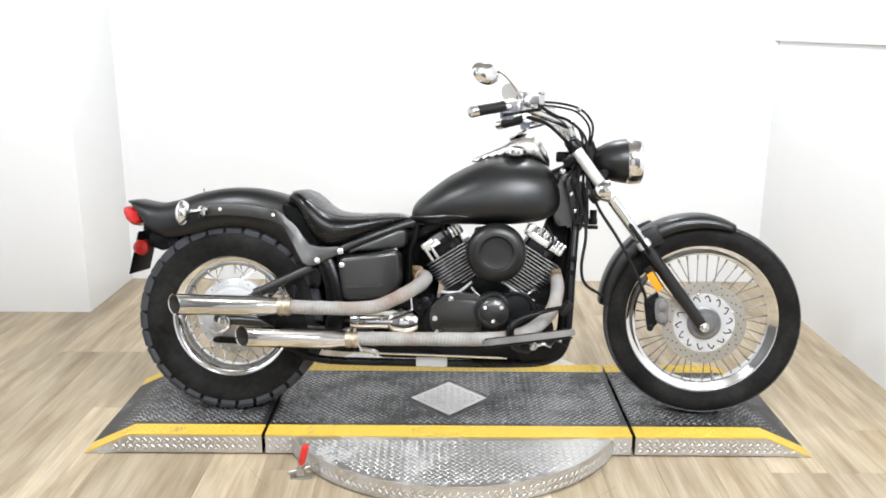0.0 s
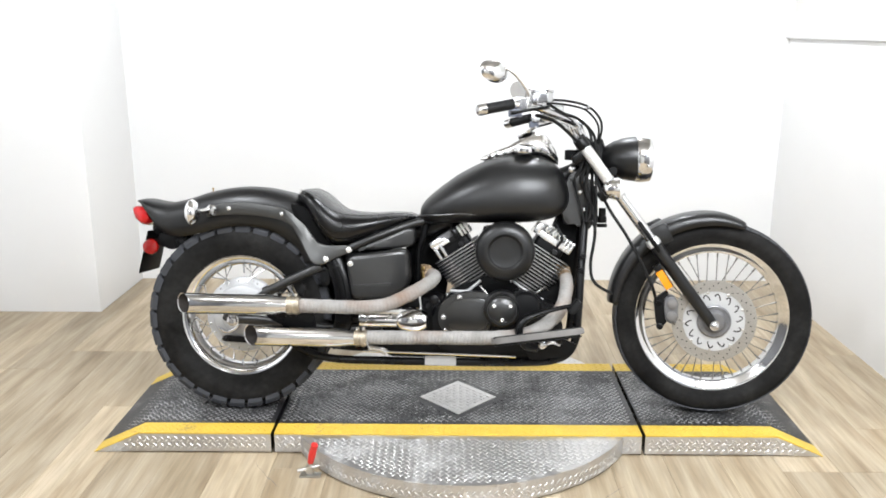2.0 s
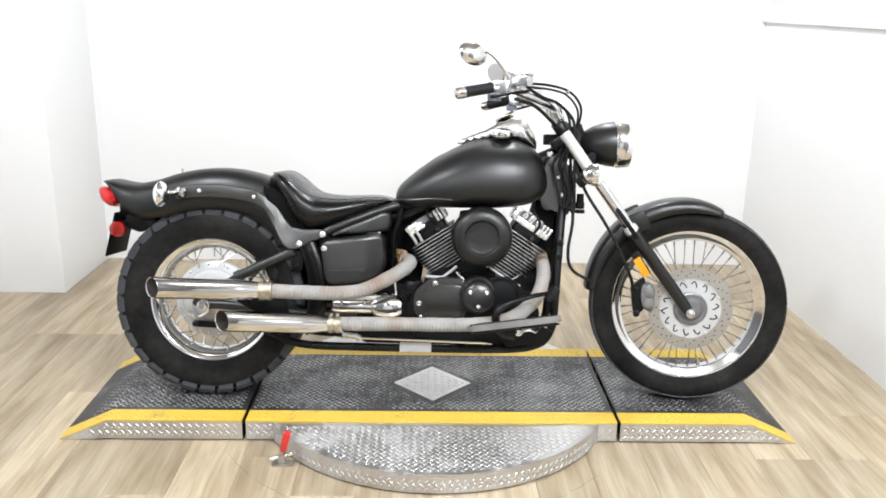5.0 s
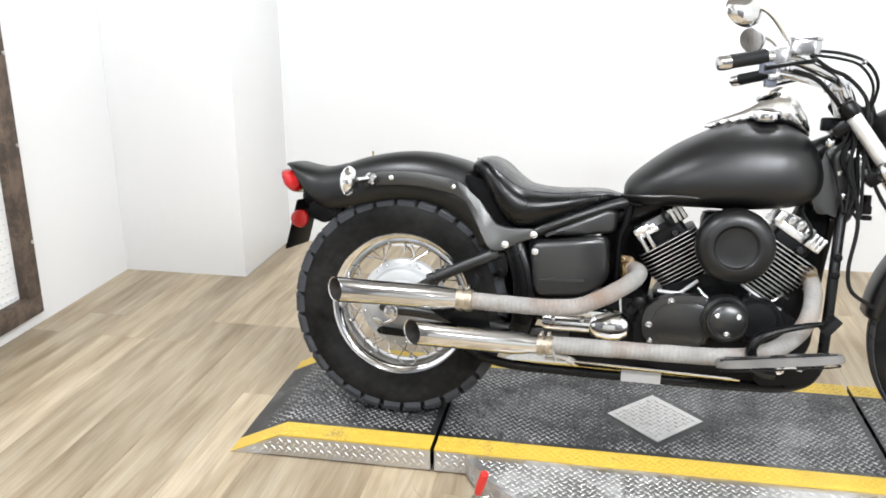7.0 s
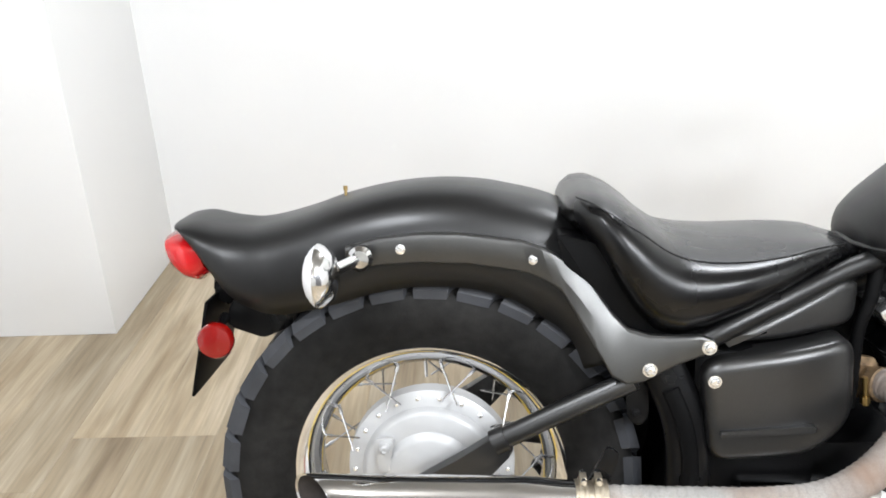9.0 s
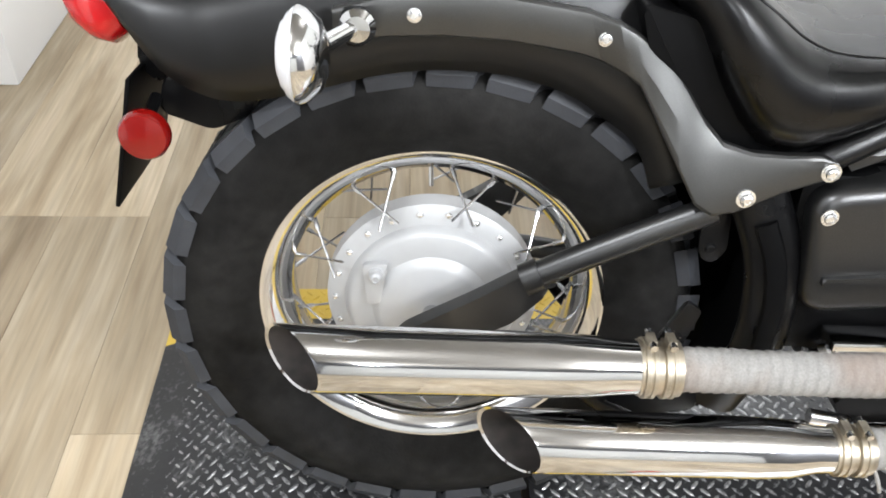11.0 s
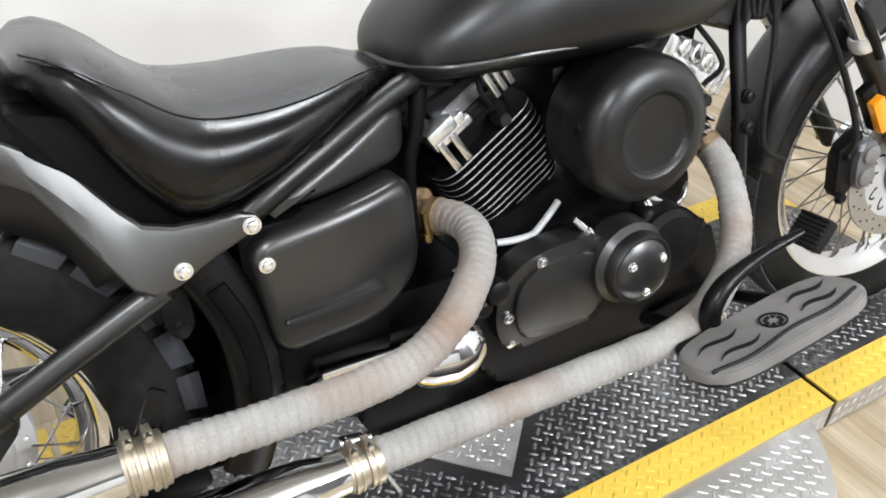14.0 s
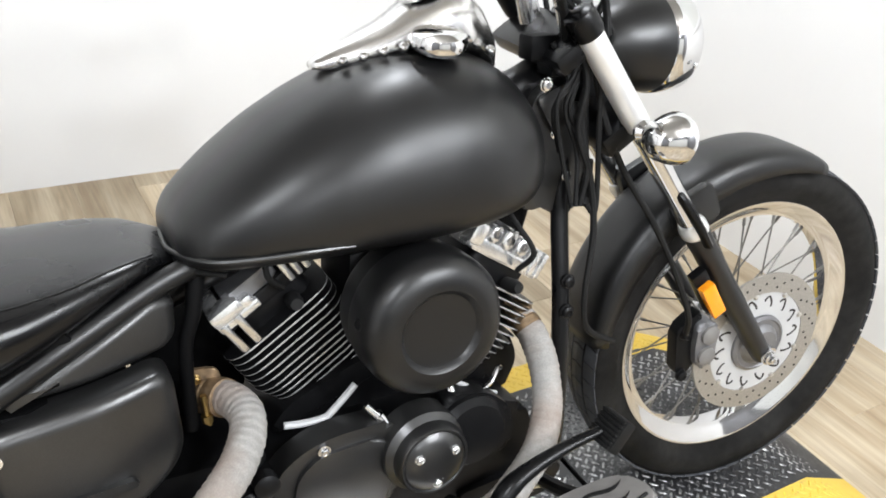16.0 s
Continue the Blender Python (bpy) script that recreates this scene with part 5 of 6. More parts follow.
    part("mirror_stem", tube([(0.168, sp(s, 0.335), 1.048), (0.160, sp(s, 0.345), 1.072), (0.125, sp(s, 0.372), 1.115), (0.098, sp(s, 0.385), 1.134), (0.085, sp(s, 0.39), 1.132)], 0.0048, 10, 6), CHROME, hb, "thin chrome mirror stem")
for ob in set(bpy.data.objects) - before:
    for v in ob.data.vertices:
        if v.co.y > 0.05:
            v.co.x += (v.co.y - 0.05) * 0.38
part("throttle_cable", tube([(0.205, -0.2476, 1.048), (0.30, -0.1958, 1.046), (0.37, -0.1366, 1.030), (0.412, -0.0848, 0.985), (0.408, -0.05, 0.92), (0.39, -0.04, 0.87)], 0.0042, 8, 8), DARK_RUBBER, hb, "black throttle cable")
part("throttle_cable", tube([(0.200, -0.2439, 1.040), (0.30, -0.1921, 1.034), (0.36, -0.1366, 1.020), (0.402, -0.0848, 0.975), (0.400, -0.05, 0.91), (0.38, -0.04, 0.86)], 0.0036, 8, 8), DARK_RUBBER, hb, "black throttle cable")
part("brake_hose", tube([(0.225, -0.2402, 1.035), (0.28, -0.181, 1.010), (0.335, -0.1218, 0.995), (0.385, -0.0922, 0.95), (0.395, -0.0922, 0.90)], 0.0052, 8, 8), DARK_RUBBER, hb, "black brake hose")
part("wire_loom", tube([(0.19, -0.2402, 1.000), (0.25, -0.1884, 0.985), (0.30, -0.1144, 0.955), (0.335, -0.0774, 0.92), (0.36, -0.05, 0.86)], 0.006, 8, 8), DARK_RUBBER, hb, "black wire loom")
part("clutch_cable", tube([(0.280, 0.2476, 1.03), (0.34, 0.181, 1.02), (0.385, 0.107, 0.99), (0.40, 0.06, 0.92), (0.385, 0.05, 0.82)], 0.0046, 8, 8), DARK_RUBBER, hb, "black clutch cable")
part("cable_clip", rod((0.352, -0.1573, 1.034), (0.360, -0.1484, 1.032), 0.008, 10), CHROME_DULL, hb)
bp("neck_cable", tube([(0.355, -0.075, 0.90), (0.372, -0.085, 0.84), (0.366, -0.082, 0.77), (0.39, -0.085, 0.70), (0.398, -0.092, 0.62), (0.385, -0.10, 0.52), (0.40, -0.095, 0.46), (0.46, -0.085, 0.42)], 0.0052, 8, 8), DARK_RUBBER, label="black cable along the down tube")
bp("neck_wire", tube([(0.33, -0.06, 0.89), (0.35, -0.075, 0.84), (0.33, -0.072, 0.80), (0.345, -0.07, 0.74)], 0.0045, 8, 6), DARK_RUBBER)
bp("neck_wire", tube([(0.345, -0.05, 0.90), (0.37, -0.07, 0.86), (0.355, -0.074, 0.80), (0.38, -0.07, 0.76)], 0.004, 8, 6), DARK_RUBBER)
for k, (dx, dy) in enumerate(((0.0, 0.0), (0.012, -0.010), (0.024, 0.006), (-0.012, -0.006), (0.030, -0.014))):
    bp("loom_cable", tube([(0.340 + dx, -0.060 + dy, 0.955 - 0.006 * k), (0.372 + dx, -0.078 + dy, 0.905), (0.366 + dx, -0.074 + dy, 0.850), (0.350 + dx * 1.6, -0.070 + dy, 0.800), (0.372 + dx, -0.074 + dy, 0.735 - 0.02 * k), (0.368 + dx * 0.6, -0.085, 0.66)], 0.0036 + 0.0006 * (k % 3), 8, 8), DARK_RUBBER, label="black cable hanging by the head stock")
bp("hose_boot", merge(lathe([(0.013, 0), (0.015, 0.004), (0.015, 0.020), (0.012, 0.024), (0.012, 0.05)], (0.430, -0.020, 0.655), "Z", 18), lathe([(0.017, 0), (0.017, 0.010), (0.013, 0.012)], (0.430, -0.020, 0.640), "Z", 18)), DARK_RUBBER, label="black ribbed rubber boot")
bp("ignition_lock", merge(box(0.30, 0.345, -0.055, -0.02, 0.865, 0.90, 0.006), box(0.325, 0.36, -0.07, -0.03, 0.845, 0.865, 0.004)), PLASTIC)
bp("coil_bright", merge(bolt((0.320, -0.064, 0.835), 0.009, 0.008)), CHROME)

# -- engine --
CR = Vector((0.097, 0.0, 0.335))
engine = new("engine")
engine.parent = bike
tagged(engine, label="black air-cooled V-twin engine with chrome heads")
part("crankcase", merge(slab(rounded([(-0.13, 0.30), (-0.135, 0.36), (-0.10, 0.39), (0.0, 0.405), (0.11, 0.405), (0.22, 0.40), (0.275, 0.38), (0.30, 0.31), (0.27, 0.235), (-0.05, 0.215), (-0.12, 0.24)], 0.02), -0.120, 0.120, 0.012),
                        slab(rounded([(-0.09, 0.39), (-0.06, 0.43), (0.05, 0.475), (0.15, 0.475), (0.23, 0.44), (0.26, 0.38), (0.2, 0.35), (0, 0.35)], 0.02), -0.050, 0.110, 0.012),
                        slab(rounded([(-0.34, 0.27), (-0.36, 0.34), (-0.30, 0.40), (-0.10, 0.40), (-0.10, 0.24), (-0.30, 0.235)], 0.02), -0.095, 0.12, 0.012)), CAST_BLACK, engine, "black crankcase")
part("side_casing", merge(slab(rounded([(-0.112, 0.350), (-0.104, 0.392), (-0.066, 0.420), (-0.02, 0.430), (0.052, 0.430), (0.060, 0.415), (0.060, 0.30), (-0.085, 0.290), (-0.108, 0.315)], 0.022), -0.157, -0.115, 0.011)), SEMI_GLOSS, engine, "satin black side casing")
part("casing_step", slab(rounded([(-0.086, 0.345), (-0.078, 0.385), (-0.05, 0.408), (0.05, 0.414), (0.05, 0.305), (-0.07, 0.300)], 0.03), -0.163, -0.150, 0.006), SEMI_GLOSS, engine)
for x, y, z in ((-0.0415, -0.157, 0.4135), (-0.0935, -0.157, 0.3465), (-0.088, -0.152, 0.304)):
    part("casing_bolt", merge(lathe([(0.0085, y), (0.0085, y - 0.004), (0, y - 0.004)], (x, 0, z), seg=16), bolt((x, y - 0.003, z), 0.0052, 0.005)), CHROME_DULL, engine)
part("clutch_cover", lathe([(0.062, -0.12), (0.060, -0.155), (0.0525, -0.164), (0.0505, -0.178), (0.0480, -0.1825), (0.0455, -0.1825), (0.0440, -0.1805), (0.0425, -0.1820), (0.036, -0.1865), (0.026, -0.1900), (0.013, -0.1922), (0.0, -0.193)], (0.0965, 0, 0.374), seg=56), SEMI_GLOSS, engine, "round domed black clutch cover", 30)
for x, z in ((0.071, 0.389), (0.122, 0.389), (0.0965, 0.345)):
    part("cover_bolt", bolt((x, -0.1865, z), 0.0062, 0.007), BOLT, engine, "bright bolt")
part("front_casing", merge(lathe([(0.056, -0.10), (0.054, -0.148), (0.046, -0.158), (0.02, -0.162), (0.0, -0.162)], (0.170, 0, 0.378), seg=40), slab(rounded([(0.13, 0.44), (0.20, 0.43), (0.245, 0.39), (0.24, 0.32), (0.14, 0.31)], 0.02), -0.140, -0.10, 0.01)), CAST_BLACK, engine)
part("pipe_union", merge(lathe([(0.016, -0.155), (0.016, -0.172), (0.010, -0.176), (0, -0.176)], (-0.124, 0, 0.404), seg=20), lathe([(0.013, -0.14), (0.013, -0.165), (0.007, -0.17), (0, -0.17)], (-0.143, 0, 0.384), seg=20)), CAST_BLACK, engine)


def fin_mesh(u, v, thick):
    bm = slab(rounded([(-u, -v), (u, -v), (u, v), (-u, v)], 0.036, 6), -thick / 2, thick / 2, 0.0006, 1)
    me = mesh_of(bm, "fin")
    me.materials.append(CAST_BLACK)
    me.materials.append(FIN_EDGE)
    for poly in me.polygons:
        if abs(poly.normal.y) < 0.5:
            poly.material_index = 1
    return me


FRONT_FINS = [fin_mesh(0.054 + 0.0046 * min(i, 6), 0.074 + 0.0024 * min(i, 6), 0.0025) for i in range(13)]
FINS = [fin_mesh(0.066 + 0.0032 * min(i, 6), 0.078 + 0.0024 * min(i, 6), 0.0025) for i in range(13)]
for tilt in (33, -33):
    d = Vector((math.sin(radians(tilt)), 0, math.cos(radians(tilt))))
    u = Vector((math.cos(radians(tilt)), 0, -math.sin(radians(tilt))))
    M = Matrix((( u.x, d.x, 0, CR.x), (0, 0, 1, 0.0 if tilt > 0 else 0.045), (u.z, d.z, 0, CR.z), (0, 0, 0, 1)))
    cyl = new("cylinder")
    cyl.parent = bike
    tagged(cyl, label="finned black cylinder with a chrome head cover")
    bp("barrel", moved(merge(lathe([(0.050, 0.10), (0.050, 0.27)], seg=36), slab(rounded([(-0.052, -0.066), (0.052, -0.066), (0.052, 0.066), (-0.052, 0.066)], 0.02), 0.262, 0.300, 0.004)), M), CAST_BLACK, cyl, "black barrel and head")
    for i in range(13):
        f = new("fin", (FRONT_FINS if tilt > 0 else FINS)[i])
        f.parent = cyl
        f.matrix_basis = M @ Matrix.Translation((0.006 if tilt > 0 else -0.010, 0.132 + i * 0.0112, 0))
    near = -0.080 if tilt < 0 else -0.070
    cv = bp("head_cover", moved(slab(rounded([(-0.073, near), (0.070, near), (0.070, 0.066), (-0.073, 0.066)], 0.012), 0.298, 0.318, 0.005), M), HEAD_METAL if tilt > 0 else CAST_BLACK, cyl, "chrome head cover" if tilt > 0 else "black head casting")
    if tilt > 0:
        for k0, k1, h in ((-0.047, -0.026, 0.343), (-0.021, 0.001, 0.349), (0.006, 0.028, 0.345)):
            part("rocker_cover", moved(slab(rounded([(k0, near - 0.004), (k1, near - 0.004), (k1, 0.058), (k0, 0.058)], 0.008), 0.318, h, 0.007), M), HEAD_METAL, cv, "polished rocker cover")
            part("cover_bolt", moved(aim(bolt((0, 0, 0), 0.006, 0.006), ((k0 + k1) / 2, 0.332, near - 0.004), ((k0 + k1) / 2, 0.332, near - 0.1)), M), CHROME, cv, "chrome bolt")
    else:
        part("rocker_cover", moved(slab(rounded([(-0.046, near + 0.004), (0.028, near + 0.004), (0.028, 0.058), (-0.046, 0.058)], 0.010), 0.316, 0.340, 0.009), M), HUB_GREY, cv, "dark grey rocker cover")
        part("cover_knuckle", moved(merge(box(-0.076, -0.030, 0.316, 0.338, near - 0.014, near + 0.02, 0.008), box(-0.034, -0.016, 0.312, 0.330, near - 0.010, near + 0.02, 0.006)), M), HEAD_METAL, cv, "lumpy chrome corner casting")
    part("end_block", moved(box(-0.074, -0.051, 0.304, 0.338, near - 0.004, 0.04, 0.006), M), HEAD_METAL, cv, "chrome end block")
    for k in (0.037, 0.050, 0.063):
        part("cover_rib", moved(box(k - 0.0045, k + 0.0045, 0.300, 0.340, near - 0.003, 0.05, 0.0035), M), HEAD_METAL, cv, "chrome ridge")
    if tilt < 0:
        for k in (-0.066, -0.046):
            part("cover_tab", moved(box(k - 0.0055, k + 0.0055, 0.268, 0.318, near - 0.014, near + 0.002, 0.003), M), CHROME_DULL, cv, "chrome clamp tab")
        part("cover_plate", moved(box(-0.074, -0.012, 0.306, 0.318, near - 0.010, near + 0.03, 0.003), M), HEAD_METAL, cv, "bright side plate")
    for k in (-0.048, 0.042):
        for w in (-0.055, 0.055):
            bp("cover_screw", moved(aim(bolt((0, 0, 0), 0.0065, 0.008), (k, 0.318, w), (k, 0.4, w)), M), CHROME_DULL, cyl)
    bp("plug_lead", tube([M @ Vector((0.02, 0.30, -0.080)), M @ Vector((0.015, 0.335, -0.098)), M @ Vector((-0.03 if tilt > 0 else 0.03, 0.362, -0.075)), M @ Vector((-0.03 if tilt > 0 else 0.0, 0.38, -0.03))], 0.0042, 8, 6), DARK_RUBBER, cyl, "black spark plug lead")
    bp("plug_cap", aim(lathe([(0.011, 0), (0.011, 0.02), (0.008, 0.03), (0, 0.03)], seg=14), M @ Vector((0.02, 0.275, -0.074)), M @ Vector((0.02, 0.30, -0.2))), DARK_RUBBER, cyl)
    for k in (-0.04, 0.04):
        bp("base_nut", moved(aim(bolt((0, 0, 0), 0.007, 0.010), (k, 0.126, -0.07), (k, 0.2, -0.07)), M), CHROME_DULL, cyl)

# bright strips under the cylinders, small bright fittings
part("cylinder_strip", tube([(-0.075, -0.085, 0.425), (-0.048, -0.088, 0.423), (-0.022, -0.088, 0.423), (-0.012, -0.088, 0.428), (0.010, -0.086, 0.446), (0.026, -0.084, 0.460)], 0.0050, 8, 5), ALLOY, engine, "bright metal strip")
part("cylinder_strip", tube([(0.132, -0.105, 0.462), (0.165, -0.112, 0.440), (0.20, -0.114, 0.418), (0.232, -0.108, 0.402)], 0.0038, 8, 5), ALLOY, engine, "bright metal strip")
part("fitting", merge(rod((0.026, -0.118, 0.446), (0.044, -0.128, 0.424), 0.006), rod((0.040, -0.126, 0.430), (0.048, -0.130, 0.418), 0.008)), CHROME, engine, "chrome hose fitting")
part("fitting", merge(rod((0.150, -0.118, 0.440), (0.152, -0.132, 0.424), 0.006), rod((0.150, -0.128, 0.430), (0.154, -0.134, 0.418), 0.008)), CHROME, engine, "chrome hose fitting")
part("fitting", rod((0.196, -0.118, 0.418), (0.208, -0.126, 0.398), 0.005), CHROME, engine)
part("link_tube", rod((-0.172, -0.150, 0.442), (-0.166, -0.152, 0.372), 0.005, 10), CHROME, engine, "thin chrome tube")
part("oil_line", tube([(0.195, -0.115, 0.415), (0.215, -0.12, 0.43), (0.235, -0.105, 0.44), (0.25, -0.09, 0.43)], 0.004, 8, 5), CHROME_DULL, engine)
# Two black slabs added to keep the gaps round the front cylinder dark.
part("front_duct", slab(rounded([(0.25, 0.44), (0.24, 0.56), (0.29, 0.69), (0.352, 0.69), (0.345, 0.44)], 0.02), 0.02, 0.075, 0.006), PLASTIC, engine, "black filler added to darken the gap behind the front cylinder")
part("front_crankcase", slab(rounded([(0.17, 0.36), (0.18, 0.45), (0.24, 0.475), (0.30, 0.45), (0.318, 0.40), (0.29, 0.34)], 0.02), -0.03, 0.06, 0.008), CAST_BLACK, engine, "black filler added to darken the gap below the front cylinder")
part("carburettor", merge(box(0.03, 0.17, -0.06, 0.06, 0.50, 0.64, 0.02), rod((0.10, -0.11, 0.57), (0.10, 0.0, 0.57), 0.045)), CAST_BLACK, engine, "black carburettor body")
part("air_cleaner", lathe([(0.0743, -0.0510), (0.0914, -0.0560), (0.0929, -0.0640), (0.0929, -0.0940), (0.0962, -0.0960), (0.0972, -0.1020), (0.0972, -0.1340), (0.0957, -0.1460), (0.0893, -0.1580), (0.0786, -0.1660), (0.0658, -0.1695), (0.0573, -0.1695), (0.0537, -0.1670), (0.0505, -0.1625), (0.0467, -0.1615), (0.0212, -0.1615), (0.0000, -0.1615)], (0.104, 0, 0.565), seg=80), SATIN, engine, "round satin black air cleaner with a dished centre", 30)
part("cleaner_screw", aim(merge(lathe([(0.0085, 0), (0.0085, 0.004), (0.006, 0.006), (0, 0.006)], seg=16)), (0.0125, -0.128, 0.580), (-0.05, -0.143, 0.588)), CAST_BLACK, engine)
part("starter_cover", merge(lathe([(0.0, -0.370), (0.024, -0.368), (0.027, -0.360), (0.027, -0.245), (0.034, -0.238), (0.040, -0.225), (0.046, -0.195), (0.043, -0.168), (0.030, -0.148), (0.0, -0.141)], (0, -0.146, 0.332), "X", 36), box(-0.36, -0.20, -0.168, -0.130, 0.352, 0.372, 0.005)), CHROME, engine, "chrome starter cover")
for x in (-0.34, -0.265):
    part("starter_bolt", bolt((x, -0.176, 0.345), 0.006, 0.006), CHROME_DULL, engine)
part("sump", slab(rounded([(-0.30, 0.24), (-0.28, 0.20), (0.20, 0.198), (0.285, 0.235), (0.27, 0.26), (-0.28, 0.26)], 0.012), -0.10, 0.10, 0.008), CAST_BLACK, engine, "black sump")
part("lower_bracket", merge(slab(rounded([(0.16, 0.26), (0.30, 0.275), (0.345, 0.255), (0.315, 0.215), (0.19, 0.20)], 0.012), -0.132, -0.118, 0.003), bolt((0.225, -0.134, 0.245), 0.008, 0.008), bolt((0.275, -0.134, 0.262), 0.006, 0.006)), CAST_BLACK, engine)
part("link_rod", rod((-0.36, -0.128, 0.222), (0.145, -0.132, 0.212), 0.0042, 10), CHROME, engine, "polished link rod")
part("rod_end", merge(rod((-0.34, -0.130, 0.235), (-0.285, -0.134, 0.228), 0.010), rod((-0.30, -0.14, 0.232), (-0.28, -0.14, 0.222), 0.012)), CHROME_DULL, engine)
bp("frame_tape", box(-0.155, -0.052, -0.1400, -0.1375, 0.176, 0.208, 0.0008), GREY_TAPE, label="pale grey tape on the lower frame tube")

# -- exhaust --
def wrapped(pts, r, pitch=0.0115):
    """A pipe bound in overlapping turns of wrap tape."""
    path = spline(pts, 14)
    cum = [0.0]
    for a, b in zip(path, path[1:]):
        cum.append(cum[-1] + (b - a).length)
    n = int(cum[-1] / 0.0019)
    cum_a = np.array(cum)
    loops, side = [], None
    for i in range(n + 1):
        s = cum[-1] * i / n
        p = Vector([float(np.interp(s, cum_a, [q[k] for q in path])) for k in range(3)])
        q = Vector([float(np.interp(min(s + 0.004, cum[-1]), cum_a, [q[k] for q in path])) for k in range(3)])
        o = Vector([float(np.interp(max(s - 0.004, 0), cum_a, [q[k] for q in path])) for k in range(3)])
        d = (q - o).normalized()
        if side is None:
            side = d.orthogonal().normalized()
        side = (side - d * side.dot(d)).normalized()
        up_ = d.cross(side)
        loop = []
        for k in range(22):
            a = 2 * math.pi * k / 22
            ph = (s / pitch + k / 22) % 1.0
            jit = noise.noise((p * 30) + side * math.cos(a) + up_ * math.sin(a)) * 0.0013
            rr = r + 0.0005 + 0.0019 * ph ** 0.6 + jit
            loop.append(p + rr * (side * math.cos(a) + up_ * math.sin(a)))
        loops.append(loop)
    return loft(loops)


def clamp_ring(a, b, r, mat):
    a, b = Vector(a), Vector(b)
    n = (b - a).length
    return aim(lathe([(r - 0.003, 0), (r, 0.001), (r, n * 0.35), (r - 0.0015, n * 0.4), (r - 0.0015, n * 0.6), (r, n * 0.65), (r, n - 0.001), (r - 0.003, n)], seg=32), a, b)


def muffler(x_tip, x_end, y, z_tip, z_end, r_tip, r_end):
    """A straight chrome silencer, cut on the slant at its tip, dark inside."""
    def ring(x, z, r, cut=0.0):
        return [Vector((x + cut * -math.cos(a) * r, y + r * math.cos(a), z + r * math.sin(a))) for a in (2 * math.pi * k / 40 for k in range(40))]
    L = x_end - x_tip
    zz = lambda x: z_tip + (z_end - z_tip) * (x - x_tip) / L
    outer = [ring(x_tip, zz(x_tip), r_tip, 0.92), ring(x_tip + 0.003, zz(x_tip), r_tip + 0.0006, 0.92), ring(x_tip + 0.08, zz(x_tip + 0.08), r_tip), ring(x_end - 0.085, zz(x_end - 0.085), r_tip * 0.97), ring(x_end - 0.05, zz(x_end - 0.05), r_tip * 0.93), ring(x_end - 0.02, zz(x_end - 0.02), r_end + 0.001), ring(x_end, zz(x_end), r_end)]
    inner = [ring(x_tip, zz(x_tip), r_tip, 0.92), ring(x_tip + 0.002, zz(x_tip), r_tip - 0.0022, 0.92), ring(x_tip + 0.26, zz(x_tip + 0.26), r_tip - 0.003)]
    return loft(outer, caps=False), loft(inner[1:], caps=False), loft(inner[:2], caps=False), zz, r_tip


for nm, xt, xe, y, zt, ze, rt, re in (("upper_muffler", -0.930, -0.590, -0.238, 0.391, 0.390, 0.0335, 0.027), ("lower_muffler", -0.716, -0.378, -0.240, 0.301, 0.297, 0.0335, 0.024)):
    o, i, lip, zz, r = muffler(xt, xe, y, zt, ze, rt, re)
    mf = bp(nm, merge(o, lip), CHROME, label="chrome slash-cut exhaust silencer", sharp=50)
    part("inner_pipe", i, SOOT_SHADE, mf, "sooty dark inside of the pipe", 60)
    part("baffle", lathe([(r - 0.004, xt + 0.255), (0, xt + 0.256)], (0, y, zz(xt + 0.25)), "X", 32), SOOT_SHADE, mf)
    band = part("muffler_clamp", merge(clamp_ring((xe - 0.004, y, ze), (xe + 0.038, y, ze), re + 0.0012, None), clamp_ring((xe, y, ze), (xe + 0.013, y, ze), re + 0.0035, None), clamp_ring((xe + 0.019, y, ze), (xe + 0.032, y, ze), re + 0.0035, None)), PALE_CLAMP, mf, "pale metal band clamp")
    for bx in (xe + 0.0065, xe + 0.0255):
        part("band_lug", box(bx - 0.0045, bx + 0.0045, y - 0.009, y + 0.009, ze + re + 0.001, ze + re + 0.011, 0.002), PALE_CLAMP, band)
        part("clamp_bolt", rod((bx, y - 0.015, ze + re + 0.0075), (bx, y + 0.015, ze + re + 0.0075), 0.0036), CHROME, band)
bp("muffler_hanger", merge(slab(rounded([(-0.69, 0.375), (-0.52, 0.38), (-0.50, 0.30), (-0.56, 0.29), (-0.66, 0.34)], 0.012), -0.196, -0.186, 0.002), box(-0.62, -0.56, -0.215, -0.186, 0.35, 0.375, 0.004), slab(rounded([(-0.545, 0.46), (-0.53, 0.45), (-0.545, 0.40), (-0.575, 0.40)], 0.004), -0.225, -0.219, 0.001)), FRAME_BLACK, label="black exhaust hanger plate")
UP = [(-0.152, -0.036, 0.468), (-0.134, -0.072, 0.474), (-0.127, -0.108, 0.470), (-0.138, -0.145, 0.460), (-0.166, -0.182, 0.444), (-0.215, -0.216, 0.419), (-0.272, -0.232, 0.395), (-0.335, -0.237, 0.387), (-0.42, -0.238, 0.387), (-0.556, -0.238, 0.389)]
LO = [(0.298, -0.060, 0.492), (0.304, -0.086, 0.472), (0.302, -0.118, 0.440), (0.290, -0.150, 0.402), (0.262, -0.182, 0.364), (0.215, -0.206, 0.330), (0.16, -0.226, 0.310), (0.09, -0.238, 0.303), (0.0, -0.240, 0.300), (-0.342, -0.240, 0.296)]
ex = bp("rear_pipe", wrapped(UP, 0.0205), WRAP, label="rear exhaust pipe bound in grey heat wrap", sharp=60)
